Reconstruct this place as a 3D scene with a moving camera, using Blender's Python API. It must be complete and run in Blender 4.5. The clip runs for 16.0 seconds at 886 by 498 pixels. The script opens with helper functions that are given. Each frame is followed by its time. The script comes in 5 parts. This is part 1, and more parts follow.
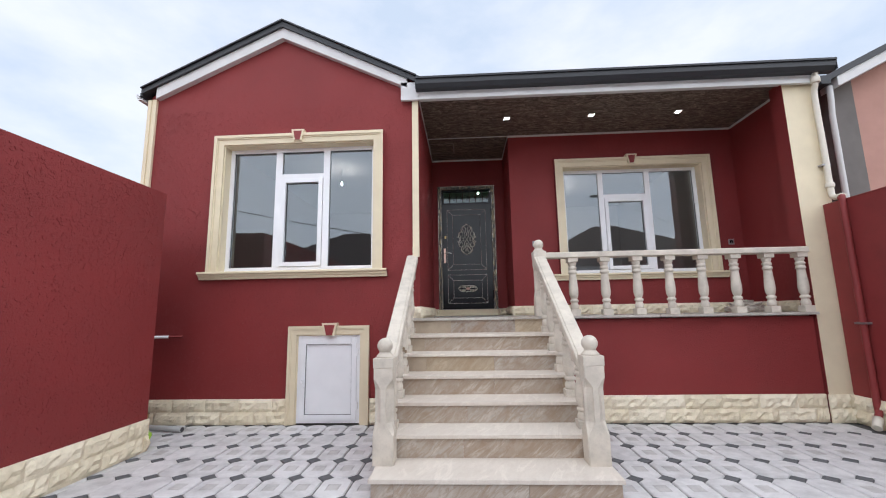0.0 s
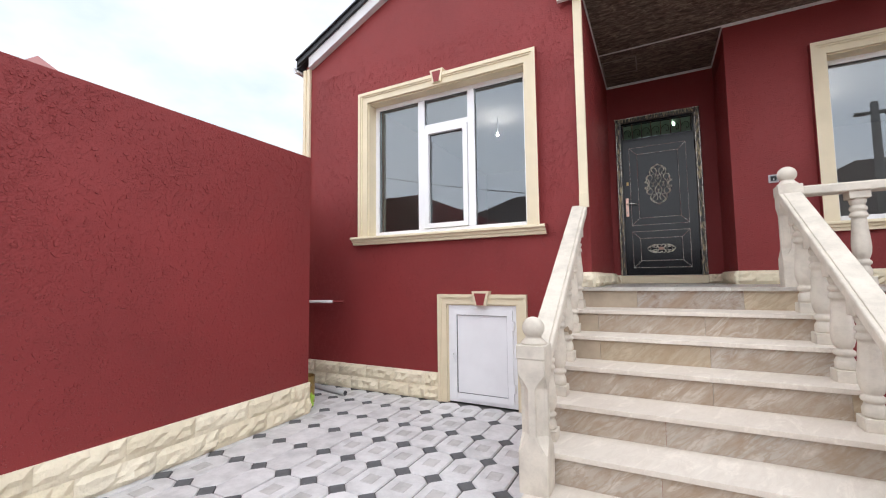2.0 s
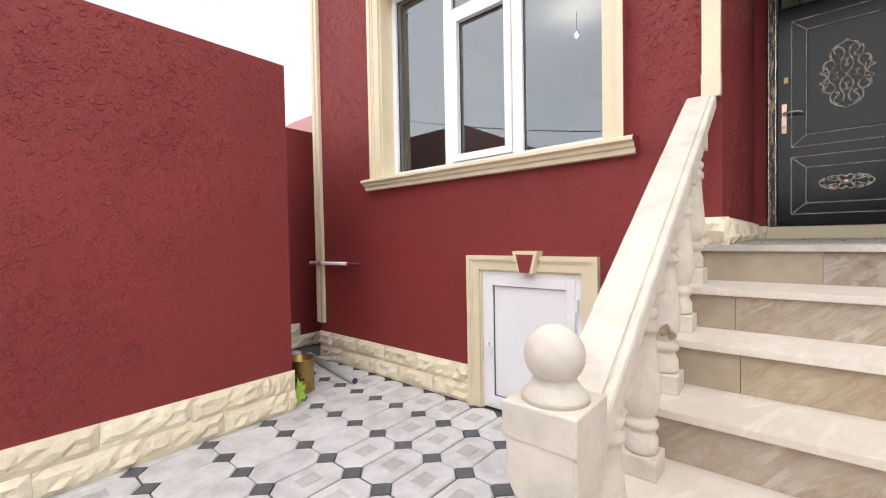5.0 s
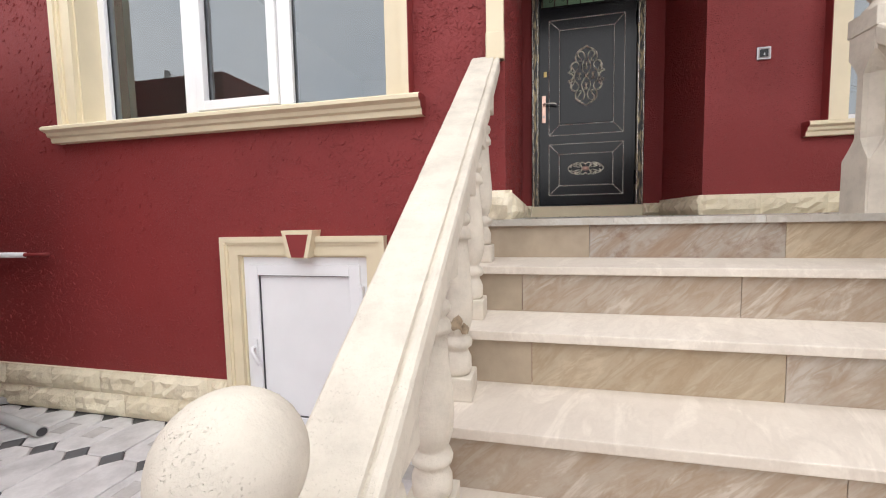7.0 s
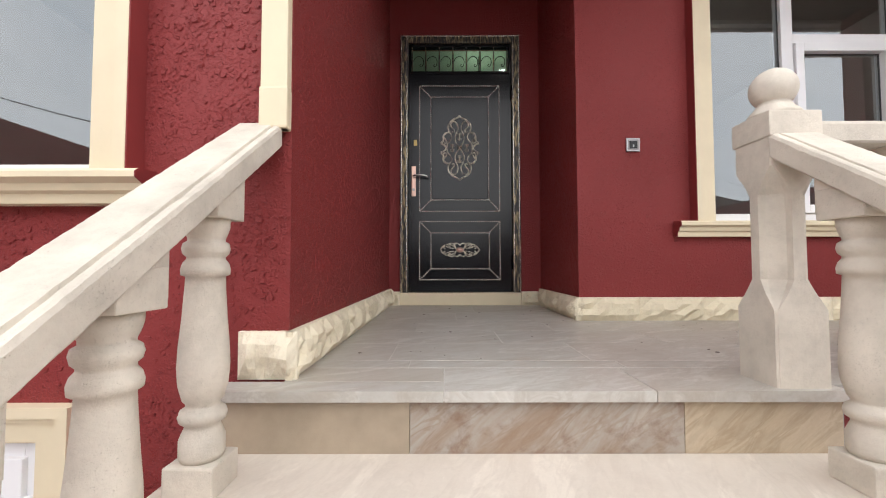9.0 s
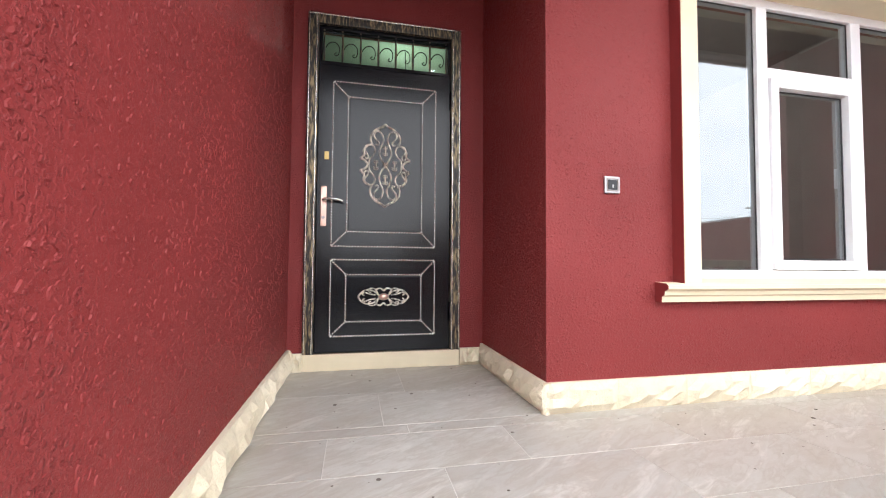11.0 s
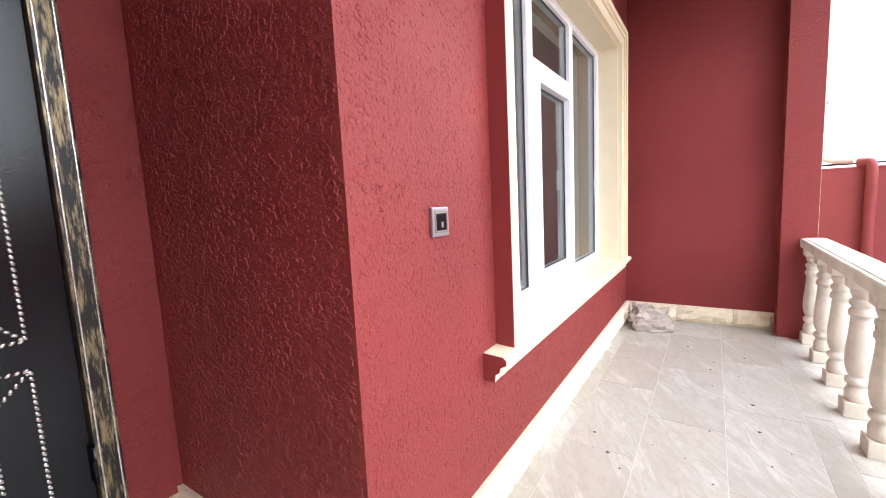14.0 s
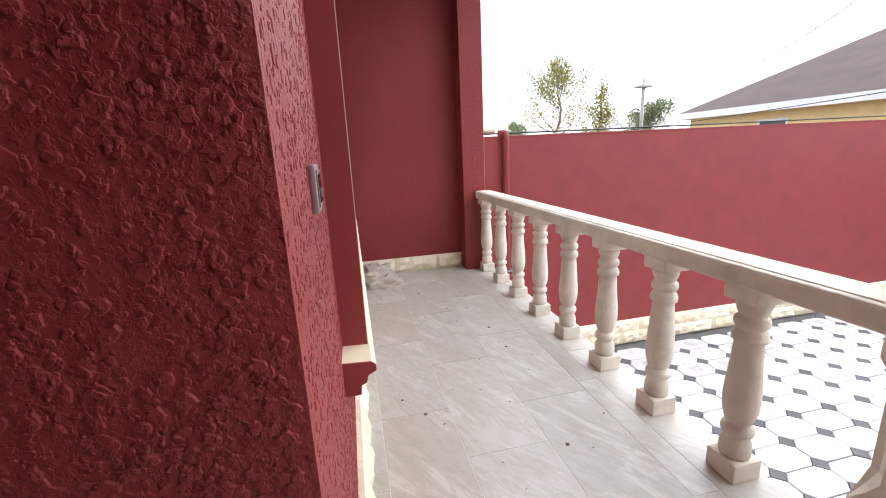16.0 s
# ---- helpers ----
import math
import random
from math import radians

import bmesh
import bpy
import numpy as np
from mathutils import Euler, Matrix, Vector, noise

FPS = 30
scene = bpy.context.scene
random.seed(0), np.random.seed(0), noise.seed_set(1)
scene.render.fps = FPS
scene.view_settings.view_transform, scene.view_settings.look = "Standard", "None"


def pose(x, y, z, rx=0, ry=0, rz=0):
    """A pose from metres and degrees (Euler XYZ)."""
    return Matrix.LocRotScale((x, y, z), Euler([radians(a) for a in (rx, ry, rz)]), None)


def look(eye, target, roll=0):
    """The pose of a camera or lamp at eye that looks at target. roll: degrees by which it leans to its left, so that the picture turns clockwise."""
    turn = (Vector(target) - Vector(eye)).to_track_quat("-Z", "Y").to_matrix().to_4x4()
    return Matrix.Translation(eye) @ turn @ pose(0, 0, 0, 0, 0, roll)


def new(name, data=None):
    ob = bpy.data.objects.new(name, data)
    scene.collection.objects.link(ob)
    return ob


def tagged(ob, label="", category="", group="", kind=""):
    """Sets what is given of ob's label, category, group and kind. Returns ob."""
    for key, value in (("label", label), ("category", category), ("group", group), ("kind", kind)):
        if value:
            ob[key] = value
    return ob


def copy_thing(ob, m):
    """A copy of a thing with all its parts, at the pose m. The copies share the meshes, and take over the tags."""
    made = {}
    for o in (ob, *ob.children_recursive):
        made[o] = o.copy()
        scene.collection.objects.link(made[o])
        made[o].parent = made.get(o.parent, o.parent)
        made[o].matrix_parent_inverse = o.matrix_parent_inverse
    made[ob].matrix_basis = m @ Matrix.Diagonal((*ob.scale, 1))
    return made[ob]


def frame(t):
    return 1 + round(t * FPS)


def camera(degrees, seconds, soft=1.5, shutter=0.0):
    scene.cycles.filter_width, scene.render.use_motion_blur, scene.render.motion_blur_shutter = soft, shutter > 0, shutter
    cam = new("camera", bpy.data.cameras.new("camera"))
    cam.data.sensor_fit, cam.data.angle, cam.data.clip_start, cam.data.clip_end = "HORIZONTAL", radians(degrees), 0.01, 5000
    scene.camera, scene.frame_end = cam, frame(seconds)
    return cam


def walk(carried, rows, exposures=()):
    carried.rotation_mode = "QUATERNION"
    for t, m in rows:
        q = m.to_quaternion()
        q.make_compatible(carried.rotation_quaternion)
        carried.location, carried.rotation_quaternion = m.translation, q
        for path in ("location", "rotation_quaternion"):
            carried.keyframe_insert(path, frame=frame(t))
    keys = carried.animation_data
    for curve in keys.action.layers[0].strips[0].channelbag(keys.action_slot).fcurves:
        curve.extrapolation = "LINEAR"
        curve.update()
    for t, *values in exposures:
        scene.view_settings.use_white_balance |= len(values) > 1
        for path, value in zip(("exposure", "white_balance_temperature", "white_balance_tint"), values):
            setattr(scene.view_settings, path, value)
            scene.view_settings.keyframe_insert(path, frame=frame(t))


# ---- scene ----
cam = camera(94.6, 16.0, 1.1)
PATH = [
    (0, (0.092, 0.586, 1.31), (-0.006, 2.561, 1.615), -1.0),
    (0.5, (0.141, 0.803, 1.3), (-0.067, 2.774, 1.574), -0.9),
    (1, (0.091, 1.095, 1.3), (-0.312, 3.04, 1.533), -0.7),
    (1.5, (0.059, 1.338, 1.298), (-0.602, 3.216, 1.486), -0.6),
    (2, (0.08, 1.6, 1.33), (-0.839, 3.37, 1.478), -0.7),
    (2.5, (0.052, 1.891, 1.345), (-1.098, 3.523, 1.458), -0.8),
    (3, (0.042, 2.164, 1.365), (-1.273, 3.667, 1.454), -1.0),
    (3.2, (0.054, 2.269, 1.38), (-1.305, 3.734, 1.455), -1.0),
    (5.3, (-0.231, 3.234, 1.289), (-1.492, 4.782, 1.179), -0.9),
    (5.5, (-0.274, 3.306, 1.29), (-1.469, 4.901, 1.124), -1.0),
    (6, (-0.447, 3.481, 1.28), (-1.431, 5.2, 1.003), -0.8),
    (6.5, (-0.488, 3.563, 1.268), (-1.215, 5.41, 1.02), -0.7),
    (6.9, (-0.355, 3.618, 1.253), (-0.86, 5.546, 1.086), -0.9),
    (7, (-0.3, 3.627, 1.253), (-0.753, 5.569, 1.101), -1.1),
    (7.5, (-0.062, 3.703, 1.268), (-0.304, 5.687, 1.208), -1.6),
    (8, (-0.017, 3.89, 1.303), (-0.133, 5.887, 1.309), -1.6),
    (8.5, (-0.012, 4.174, 1.45), (-0.067, 6.172, 1.507), -0.8),
    (9, (0.019, 4.415, 1.58), (0.017, 6.413, 1.663), -0.1),
    (9.2, (0.033, 4.494, 1.644), (0.047, 6.492, 1.74), 0.4),
    (11.3, (-0.052, 5.266, 2.004), (0.479, 7.193, 2.069), -0.2),
    (11.5, (-0.059, 5.327, 2.056), (0.548, 7.232, 2.103), -0.6),
    (12, (-0.018, 5.488, 2.13), (0.787, 7.318, 2.135), -1.1),
    (12.5, (0.045, 5.664, 2.254), (1.059, 7.388, 2.23), -1.5),
    (13, (0.068, 5.889, 2.314), (1.318, 7.449, 2.253), -2.0),
    (13.5, (0.111, 6.088, 2.388), (1.567, 7.452, 2.258), -2.4),
    (14, (0.226, 6.315, 2.403), (1.881, 7.413, 2.177), -2.8),
    (14.5, (0.298, 6.556, 2.395), (2.143, 7.260, 2.076), -2.8),
    (15, (0.336, 6.755, 2.401), (2.268, 7.116, 2.032), -2.5),
    (15.5, (0.413, 6.824, 2.406), (2.371, 6.819, 2.001), -2.6),
    (16, (0.439, 6.922, 2.403), (2.340, 6.513, 1.935), -2.8),
]
EXPOSURE = [(0, 0.3, 6100, 12), (1.5, 0.45, 6200, 12), (2.5, 0.64, 6350, 12), (3, 0.65, 6400, 12), (5.5, 0.71, 6600, 12), (7, 0.63, 6600, 12), (8, 0.62, 6600, 12), (9, 0.74, 6600, 12),
            (11.5, 1.95, 6300, 12), (12.5, 2.1, 6250, 12), (13.5, 2.2, 6200, 12), (14.5, 1.98, 6150, 12), (15, 1.95, 6200, 12), (16, 1.52, 6200, 12)]
walk(cam, [(t, look(eye, target, roll)) for t, eye, target, roll in PATH], EXPOSURE)

# ---- light ----
SUN_UP, SUN_TURN = radians(42), radians(147)
world = bpy.data.worlds.new("overcast_sky")
scene.world = world
world.use_nodes = True
wt = world.node_tree
wt.nodes.clear()


def wnode(kind, **values):
    n = wt.nodes.new(kind)
    for key, value in values.items():
        n.inputs[key].default_value = value
    return n


sky = wt.nodes.new("ShaderNodeTexSky")
sky.sky_type, sky.sun_disc = "NISHITA", False
sky.sun_elevation, sky.sun_rotation = SUN_UP, SUN_TURN
sky_coord = wt.nodes.new("ShaderNodeTexCoord")
sky_map = wnode("ShaderNodeMapping", Scale=(1.6, 1.6, 3.2))
sky_noise = wnode("ShaderNodeTexNoise", Scale=1.7, Detail=7.0, Roughness=0.55)
sky_ramp = wt.nodes.new("ShaderNodeValToRGB")
sky_ramp.color_ramp.elements[0].position, sky_ramp.color_ramp.elements[0].color = 0.36, (0.66, 0.75, 0.86, 1)
sky_ramp.color_ramp.elements[1].position, sky_ramp.color_ramp.elements[1].color = 0.62, (0.93, 0.95, 0.98, 1)
sky_mix = wt.nodes.new("ShaderNodeMix")
sky_mix.data_type = "RGBA"
sky_mix.inputs[0].default_value = 0.88
sky_gain = wt.nodes.new("ShaderNodeVectorMath")
sky_gain.operation = "SCALE"
sky_gain.inputs[3].default_value = 0.11
bg = wnode("ShaderNodeBackground", Strength=0.92)
wout = wt.nodes.new("ShaderNodeOutputWorld")
wt.links.new(sky_coord.outputs["Generated"], sky_map.inputs["Vector"])
wt.links.new(sky_map.outputs[0], sky_noise.inputs["Vector"])
wt.links.new(sky_noise.outputs["Fac"], sky_ramp.inputs[0])
wt.links.new(sky.outputs[0], sky_gain.inputs[0])
wt.links.new(sky_gain.outputs[0], sky_mix.inputs[6])
wt.links.new(sky_ramp.outputs[0], sky_mix.inputs[7])
wt.links.new(sky_mix.outputs[2], bg.inputs["Color"])
wt.links.new(bg.outputs[0], wout.inputs[0])

sun = new("sun", bpy.data.lights.new("sun", "SUN"))
sun.data.energy, sun.data.angle, sun.data.color = 2.6, radians(150), (1.0, 0.98, 0.95)
sun.matrix_world = look((0, 0, 20), (-5.4, 8.3, 20 - 8.9))

# ---- materials ----


class Mat:
    """A small builder for node materials."""

    def __init__(self, name):
        self.m = bpy.data.materials.new(name)
        self.m.use_nodes = True
        self.t = self.m.node_tree
        self.p = self.t.nodes["Principled BSDF"]
        self.co = self.t.nodes.new("ShaderNodeTexCoord").outputs["Object"]

    def add(self, kind, *links, **values):
        n = self.t.nodes.new(kind)
        for key, value in values.items():
            n.inputs[key.replace("_", " ")].default_value = value
        return n

    def link(self, a, b):
        self.t.links.new(a, b)

    def spread(self, amount=7.0):
        """Shift the pattern from object to object."""
        info = self.t.nodes.new("ShaderNodeObjectInfo")
        mul = self.t.nodes.new("ShaderNodeVectorMath")
        mul.operation = "MULTIPLY_ADD"
        comb = self.t.nodes.new("ShaderNodeCombineXYZ")
        for i in range(3):
            self.link(info.outputs["Random"], comb.inputs[i])
        mul.inputs[1].default_value = (amount, amount * 1.7, amount * 0.6)
        self.link(comb.outputs[0], mul.inputs[0])
        self.link(self.co, mul.inputs[2])
        self.co = mul.outputs[0]
        return info.outputs["Random"]

    def mapped(self, scale, turn=(0, 0, 0)):
        r = self.add("ShaderNodeMapping")
        r.inputs["Rotation"].default_value = [radians(a) for a in turn]
        self.link(self.co, r.inputs["Vector"])
        n = self.add("ShaderNodeMapping")
        n.inputs["Scale"].default_value = scale
        self.link(r.outputs[0], n.inputs["Vector"])
        return n.outputs[0]

    def noise(self, scale, detail=4.0, rough=0.55, co=None, distortion=0.0):
        n = self.add("ShaderNodeTexNoise", Scale=scale, Detail=detail, Roughness=rough, Distortion=distortion)
        self.link(co or self.co, n.inputs["Vector"])
        return n.outputs["Fac"]

    def voronoi(self, scale, feature="SMOOTH_F1", co=None):
        n = self.t.nodes.new("ShaderNodeTexVoronoi")
        n.feature = feature
        n.inputs["Scale"].default_value = scale
        self.link(co or self.co, n.inputs["Vector"])
        return n.outputs["Distance"]

    def ramp(self, value, stops):
        n = self.t.nodes.new("ShaderNodeValToRGB")
        e = n.color_ramp.elements
        while len(e) < len(stops):
            e.new(0.5)
        for k, (pos, c) in zip(e, stops):
            k.position = pos
            k.color = (*c, 1) if isinstance(c, tuple) else (c, c, c, 1)
        self.link(value, n.inputs[0])
        return n.outputs[0]

    def math(self, op, a, b):
        n = self.t.nodes.new("ShaderNodeMath")
        n.operation = op
        for i, v in enumerate((a, b)):
            if isinstance(v, (int, float)):
                n.inputs[i].default_value = v
            else:
                self.link(v, n.inputs[i])
        return n.outputs[0]

    def mix(self, f, a, b, blend="MIX"):
        n = self.t.nodes.new("ShaderNodeMix")
        n.data_type, n.blend_type = "RGBA", blend
        for i, v in ((0, f), (6, a), (7, b)):
            if isinstance(v, (int, float)):
                n.inputs[i].default_value = v
            elif isinstance(v, tuple):
                n.inputs[i].default_value = (*v, 1)
            else:
                self.link(v, n.inputs[i])
        return n.outputs[2]

    def bump(self, height, strength, distance):
        n = self.add("ShaderNodeBump", Strength=strength, Distance=distance)
        self.link(height, n.inputs["Height"])
        old = self.p.inputs["Normal"].links
        if old:
            self.link(old[0].from_socket, n.inputs["Normal"])
        self.link(n.outputs[0], self.p.inputs["Normal"])

    def color(self, c):
        if isinstance(c, tuple):
            self.p.inputs["Base Color"].default_value = (*c, 1)
        else:
            self.link(c, self.p.inputs["Base Color"])

    def rough(self, r, metal=0.0, spec=0.5):
        if isinstance(r, (int, float)):
            self.p.inputs["Roughness"].default_value = r
        else:
            self.link(r, self.p.inputs["Roughness"])
        self.p.inputs["Metallic"].default_value = metal
        self.p.inputs["Specular IOR Level"].default_value = spec
        return self.m


def tone(c, f):
    return tuple(min(1.0, v * f) for v in c)


def plain(name, c, rough=0.6, metal=0.0, vary=0.12, scale=4.0, grain=90.0, relief=0.25, depth=0.002, spec=0.5, spread=True):
    """Painted, cast or metal surface: two scales of variation and a fine relief."""
    m = Mat(name)
    if spread:
        m.spread()
    big = m.ramp(m.noise(scale, 5), [(0.3, tone(c, 1 - vary)), (0.7, tone(c, 1 + vary))])
    fine = m.noise(grain, 3)
    m.color(m.mix(m.math("MULTIPLY", fine, vary), big, tone(c, 0.6)))
    m.bump(fine, relief, depth)
    return m.rough(rough, metal, spec)


def stucco():
    m = Mat("red_stucco")
    c = (0.232, 0.0295, 0.0290)
    wide = m.noise(0.7, 5)
    patch = m.ramp(m.noise(2.2, 4), [(0.36, 0.4), (0.58, 1.0)])
    warp = m.noise(30, 3)
    shift = m.t.nodes.new("ShaderNodeVectorMath")
    shift.operation = "MULTIPLY_ADD"
    shift.inputs[1].default_value = (0.035, 0.035, 0.035)
    comb = m.t.nodes.new("ShaderNodeCombineXYZ")
    for i in range(3):
        m.link(warp, comb.inputs[i])
    m.link(comb.outputs[0], shift.inputs[0])
    m.link(m.co, shift.inputs[2])
    mid = m.ramp(m.voronoi(58, "F1", shift.outputs[0]), [(0.22, 0.7), (0.40, 0.0)])
    mid = m.math("MULTIPLY", mid, m.ramp(m.noise(17, 2), [(0.44, 0.0), (0.52, 1.0)]))
    small = m.ramp(m.noise(95, 3, 0.6), [(0.46, 0.0), (0.62, 0.3)])
    specks = m.noise(240, 2)
    h = m.math("MAXIMUM", mid, small)
    h = m.math("MULTIPLY", h, patch)
    h = m.math("ADD", h, m.math("MULTIPLY", specks, 0.1))
    col = m.ramp(wide, [(0.3, tone(c, 0.9)), (0.7, tone(c, 1.12))])
    scuff = m.ramp(m.noise(3.5, 9, 0.75), [(0.66, 0.0), (0.78, 0.35)])
    m.color(m.mix(scuff, col, tone((0.26, 0.06, 0.06), 1)))
    m.bump(h, 1.0, 0.0055)
    return m.rough(m.ramp(specks, [(0.3, 0.5), (0.7, 0.7)]), 0, 0.4)


def veined(name, c, c2, turn=40.0, strength=1.0, rough=0.45, pits=0.15, upright=False, stain=None):
    """Sawn stone slab with slanting veins."""
    m = Mat(name)
    rnd = m.spread(11)
    co = m.mapped((3.6, 3.6, 0.9) if upright else (3.2, 0.9, 2.0), (0, -turn, 0) if upright else (0, 0, turn))
    warped = m.noise(1.6, 7, 0.62, co=co, distortion=0.5)
    base = m.ramp(rnd, [(0.0, tone(c, 0.88)), (0.4, c), (0.6, tuple((u + v) / 2 for u, v in zip(c, c2))), (0.8, tone(c, 1.1)), (1.0, tone(c, 0.97))])
    veins = m.ramp(warped, [(0.36, 0.75 * strength), (0.45, 0.1 * strength), (0.5, 0.45 * strength), (0.55, 0.0), (0.7, 0.8 * strength)])
    col = m.mix(veins, base, c2)
    pale = m.ramp(m.noise(2.3, 6, 0.6, co=co, distortion=1.2), [(0.54, 0.0), (0.62, 0.6 * strength), (0.7, 0.0)])
    col = m.mix(pale, col, tone(c, 1.35))
    blot = m.ramp(m.noise(2.2, 5, 0.6), [(0.58, 0.0), (0.75, 0.75 * strength)])
    col = m.mix(blot, col, tone(c2, 0.8))
    fine = m.ramp(m.noise(7.0, 5, 0.6, co=co, distortion=0.8), [(0.46, 0.0), (0.56, 0.55 * strength), (0.62, 0.0)])
    col = m.mix(fine, col, tone(c2, 0.9))
    dust = m.ramp(m.noise(3.0, 7, 0.65), [(0.5, 0.0), (0.75, 0.4)])
    col = m.mix(dust, col, tone(c, 1.12))
    if stain:
        col = m.mix(m.ramp(m.noise(5.5, 7, 0.7), [(0.5, 0.0), (0.62, 0.75)]), col, stain)
    grit = m.noise(130, 3)
    m.color(m.mix(m.math("MULTIPLY", grit, 0.18), col, tone(c2, 0.55)))
    m.bump(grit, pits, 0.002)
    return m.rough(rough, 0, 0.45)


def limestone(name, c):
    """Cast or cut limestone with pits and chips."""
    m = Mat(name)
    m.spread(5)
    big = m.ramp(m.noise(7, 7, 0.65), [(0.3, tone(c, 0.78)), (0.55, c), (0.7, tone(c, 1.12))])
    pit = m.ramp(m.noise(330, 2, 0.5), [(0.62, 1.0), (0.72, 0.0)])
    field = m.ramp(m.noise(9, 4), [(0.42, 0.0), (0.62, 1.0)])
    pit = m.math("SUBTRACT", 1.0, m.math("MULTIPLY", m.math("SUBTRACT", 1.0, pit), field))
    chip = m.ramp(m.noise(80, 5, 0.75), [(0.68, 1.0), (0.74, 0.2)])
    h = m.math("MINIMUM", pit, chip)
    dirt = m.ramp(m.noise(14, 6, 0.7), [(0.56, 0.0), (0.76, 0.45)])
    col = m.mix(dirt, big, tone(c, 0.62))
    m.color(m.mix(m.math("MULTIPLY", m.math("SUBTRACT", 1.0, h), 0.25), col, tone(c, 0.5)))
    m.bump(h, 0.7, 0.003)
    m.bump(m.noise(38, 6, 0.65), 0.6, 0.006)
    return m.rough(0.82, 0, 0.3)


def rockface():
    m = Mat("split_stone")
    rnd = m.spread(9)
    c = (0.82, 0.735, 0.545)
    tint = m.ramp(rnd, [(0.0, tone(c, 0.9)), (0.5, c), (1.0, (0.88, 0.81, 0.64))])
    n = m.noise(19, 6, 0.65)
    m.color(m.mix(m.ramp(n, [(0.36, 0.3), (0.5, 0.0)]), tint, tone(c, 0.72)))
    m.bump(n, 0.7, 0.02)
    m.bump(m.noise(70, 4), 0.3, 0.003)
    return m.rough(0.85, 0, 0.25)


def paver(name, c):
    m = Mat(name)
    rnd = m.spread(13)
    tint = m.ramp(rnd, [(0.0, tone(c, 0.86)), (0.5, c), (1.0, tone(c, 1.12))])
    cloud = m.ramp(m.noise(6, 7, 0.65), [(0.35, tone(c, 0.68)), (0.6, tone(c, 1.12))])
    col = m.mix(0.6, tint, cloud)
    grit = m.noise(110, 3)
    m.color(m.mix(m.math("MULTIPLY", grit, 0.2), col, tone(c, 0.5)))
    m.bump(grit, 0.25, 0.002)
    return m.rough(0.75, 0, 0.35)


def ceiling_board():
    m = Mat("ceiling_wood_print")
    streak = m.noise(5, 7, 0.68, co=m.mapped((1.6, 5.0, 1.0)), distortion=1.2)
    ring = m.noise(24, 4, 0.6, co=m.mapped((0.8, 5.0, 1.0)))
    col = m.ramp(streak, [(0.36, (0.03, 0.02, 0.015)), (0.5, (0.14, 0.105, 0.08)), (0.62, (0.32, 0.26, 0.21))])
    m.color(m.mix(m.ramp(ring, [(0.45, 0.0), (0.62, 0.7)]), col, (0.06, 0.042, 0.032)))
    m.bump(streak, 0.3, 0.004)
    return m.rough(0.6, 0, 0.35)


def glass(name, tint, ior):
    m = Mat(name)
    t = m.t
    out = t.nodes["Material Output"]
    fres = m.add("ShaderNodeFresnel", IOR=ior)
    clear = t.nodes.new("ShaderNodeBsdfTransparent")
    clear.inputs[0].default_value = (*tint, 1)
    shine = t.nodes.new("ShaderNodeBsdfGlossy")
    shine.inputs["Color"].default_value = (0.86, 0.94, 1.0, 1)
    shine.inputs["Roughness"].default_value = 0.0
    mixed = t.nodes.new("ShaderNodeMixShader")
    m.link(fres.outputs[0], mixed.inputs[0])
    m.link(clear.outputs[0], mixed.inputs[1])
    m.link(shine.outputs[0], mixed.inputs[2])
    m.link(mixed.outputs[0], out.inputs[0])
    t.nodes.remove(m.p)
    return m.m


def glow(name, c, power):
    m = Mat(name)
    m.color(c)
    m.p.inputs["Emission Color"].default_value = (*c, 1)
    m.p.inputs["Emission Strength"].default_value = power
    return m.rough(0.4)


def patina(name, base, metal_c, amount, metal=0.75):
    """Black enamel brushed with gold or silver."""
    m = Mat(name)
    m.spread(3)
    n = m.noise(30, 6, 0.7, co=m.mapped((2.5, 2.5, 0.35)))
    f = m.ramp(n, [(0.5 - amount, 0.0), (0.62 - amount * 0.4, 1.0)])
    m.color(m.mix(f, base, metal_c))
    m.bump(m.noise(60, 3), 0.3, 0.002)
    m.rough(0.38, 0.0, 0.5)
    m.link(m.math("MULTIPLY", f, metal), m.p.inputs["Metallic"])
    return m.m


def leaf_mat(name, c, c2):
    m = Mat(name)
    geo = m.t.nodes.new("ShaderNodeNewGeometry")
    m.color(m.ramp(geo.outputs["Random Per Island"], [(0.0, c), (0.6, tone(c, 1.4)), (1.0, c2)]))
    return m.rough(0.7, 0, 0.2)


M_RED = stucco()
M_CREAM = plain("cream_paint", (0.75, 0.655, 0.465), 0.55, vary=0.05, grain=60, relief=0.12)
M_REDPAINT = plain("red_paint", (0.232, 0.0295, 0.0290), 0.6, vary=0.1, grain=60)
M_WHITE = plain("white_plastic", (0.85, 0.855, 0.87), 0.28, vary=0.03, grain=20, relief=0.03)
M_STONE = limestone("limestone", (0.66, 0.605, 0.515))
M_KNOT = plain("brown_stone_flaw", (0.36, 0.28, 0.19), 0.9, vary=0.4, scale=60, grain=200, relief=0.6)
M_ROCK = rockface()
M_TREAD = veined("sawn_tread_stone", (0.75, 0.685, 0.60), (0.61, 0.53, 0.45), 20, 0.45, 0.5)
M_RISER = veined("veined_riser_stone", (0.49, 0.45, 0.395), (0.36, 0.255, 0.165), 48, 1.0, 0.35, upright=True)
M_OCHRE = veined("ochre_riser_stone", (0.45, 0.375, 0.275), (0.36, 0.26, 0.16), 48, 0.8, 0.35, upright=True)
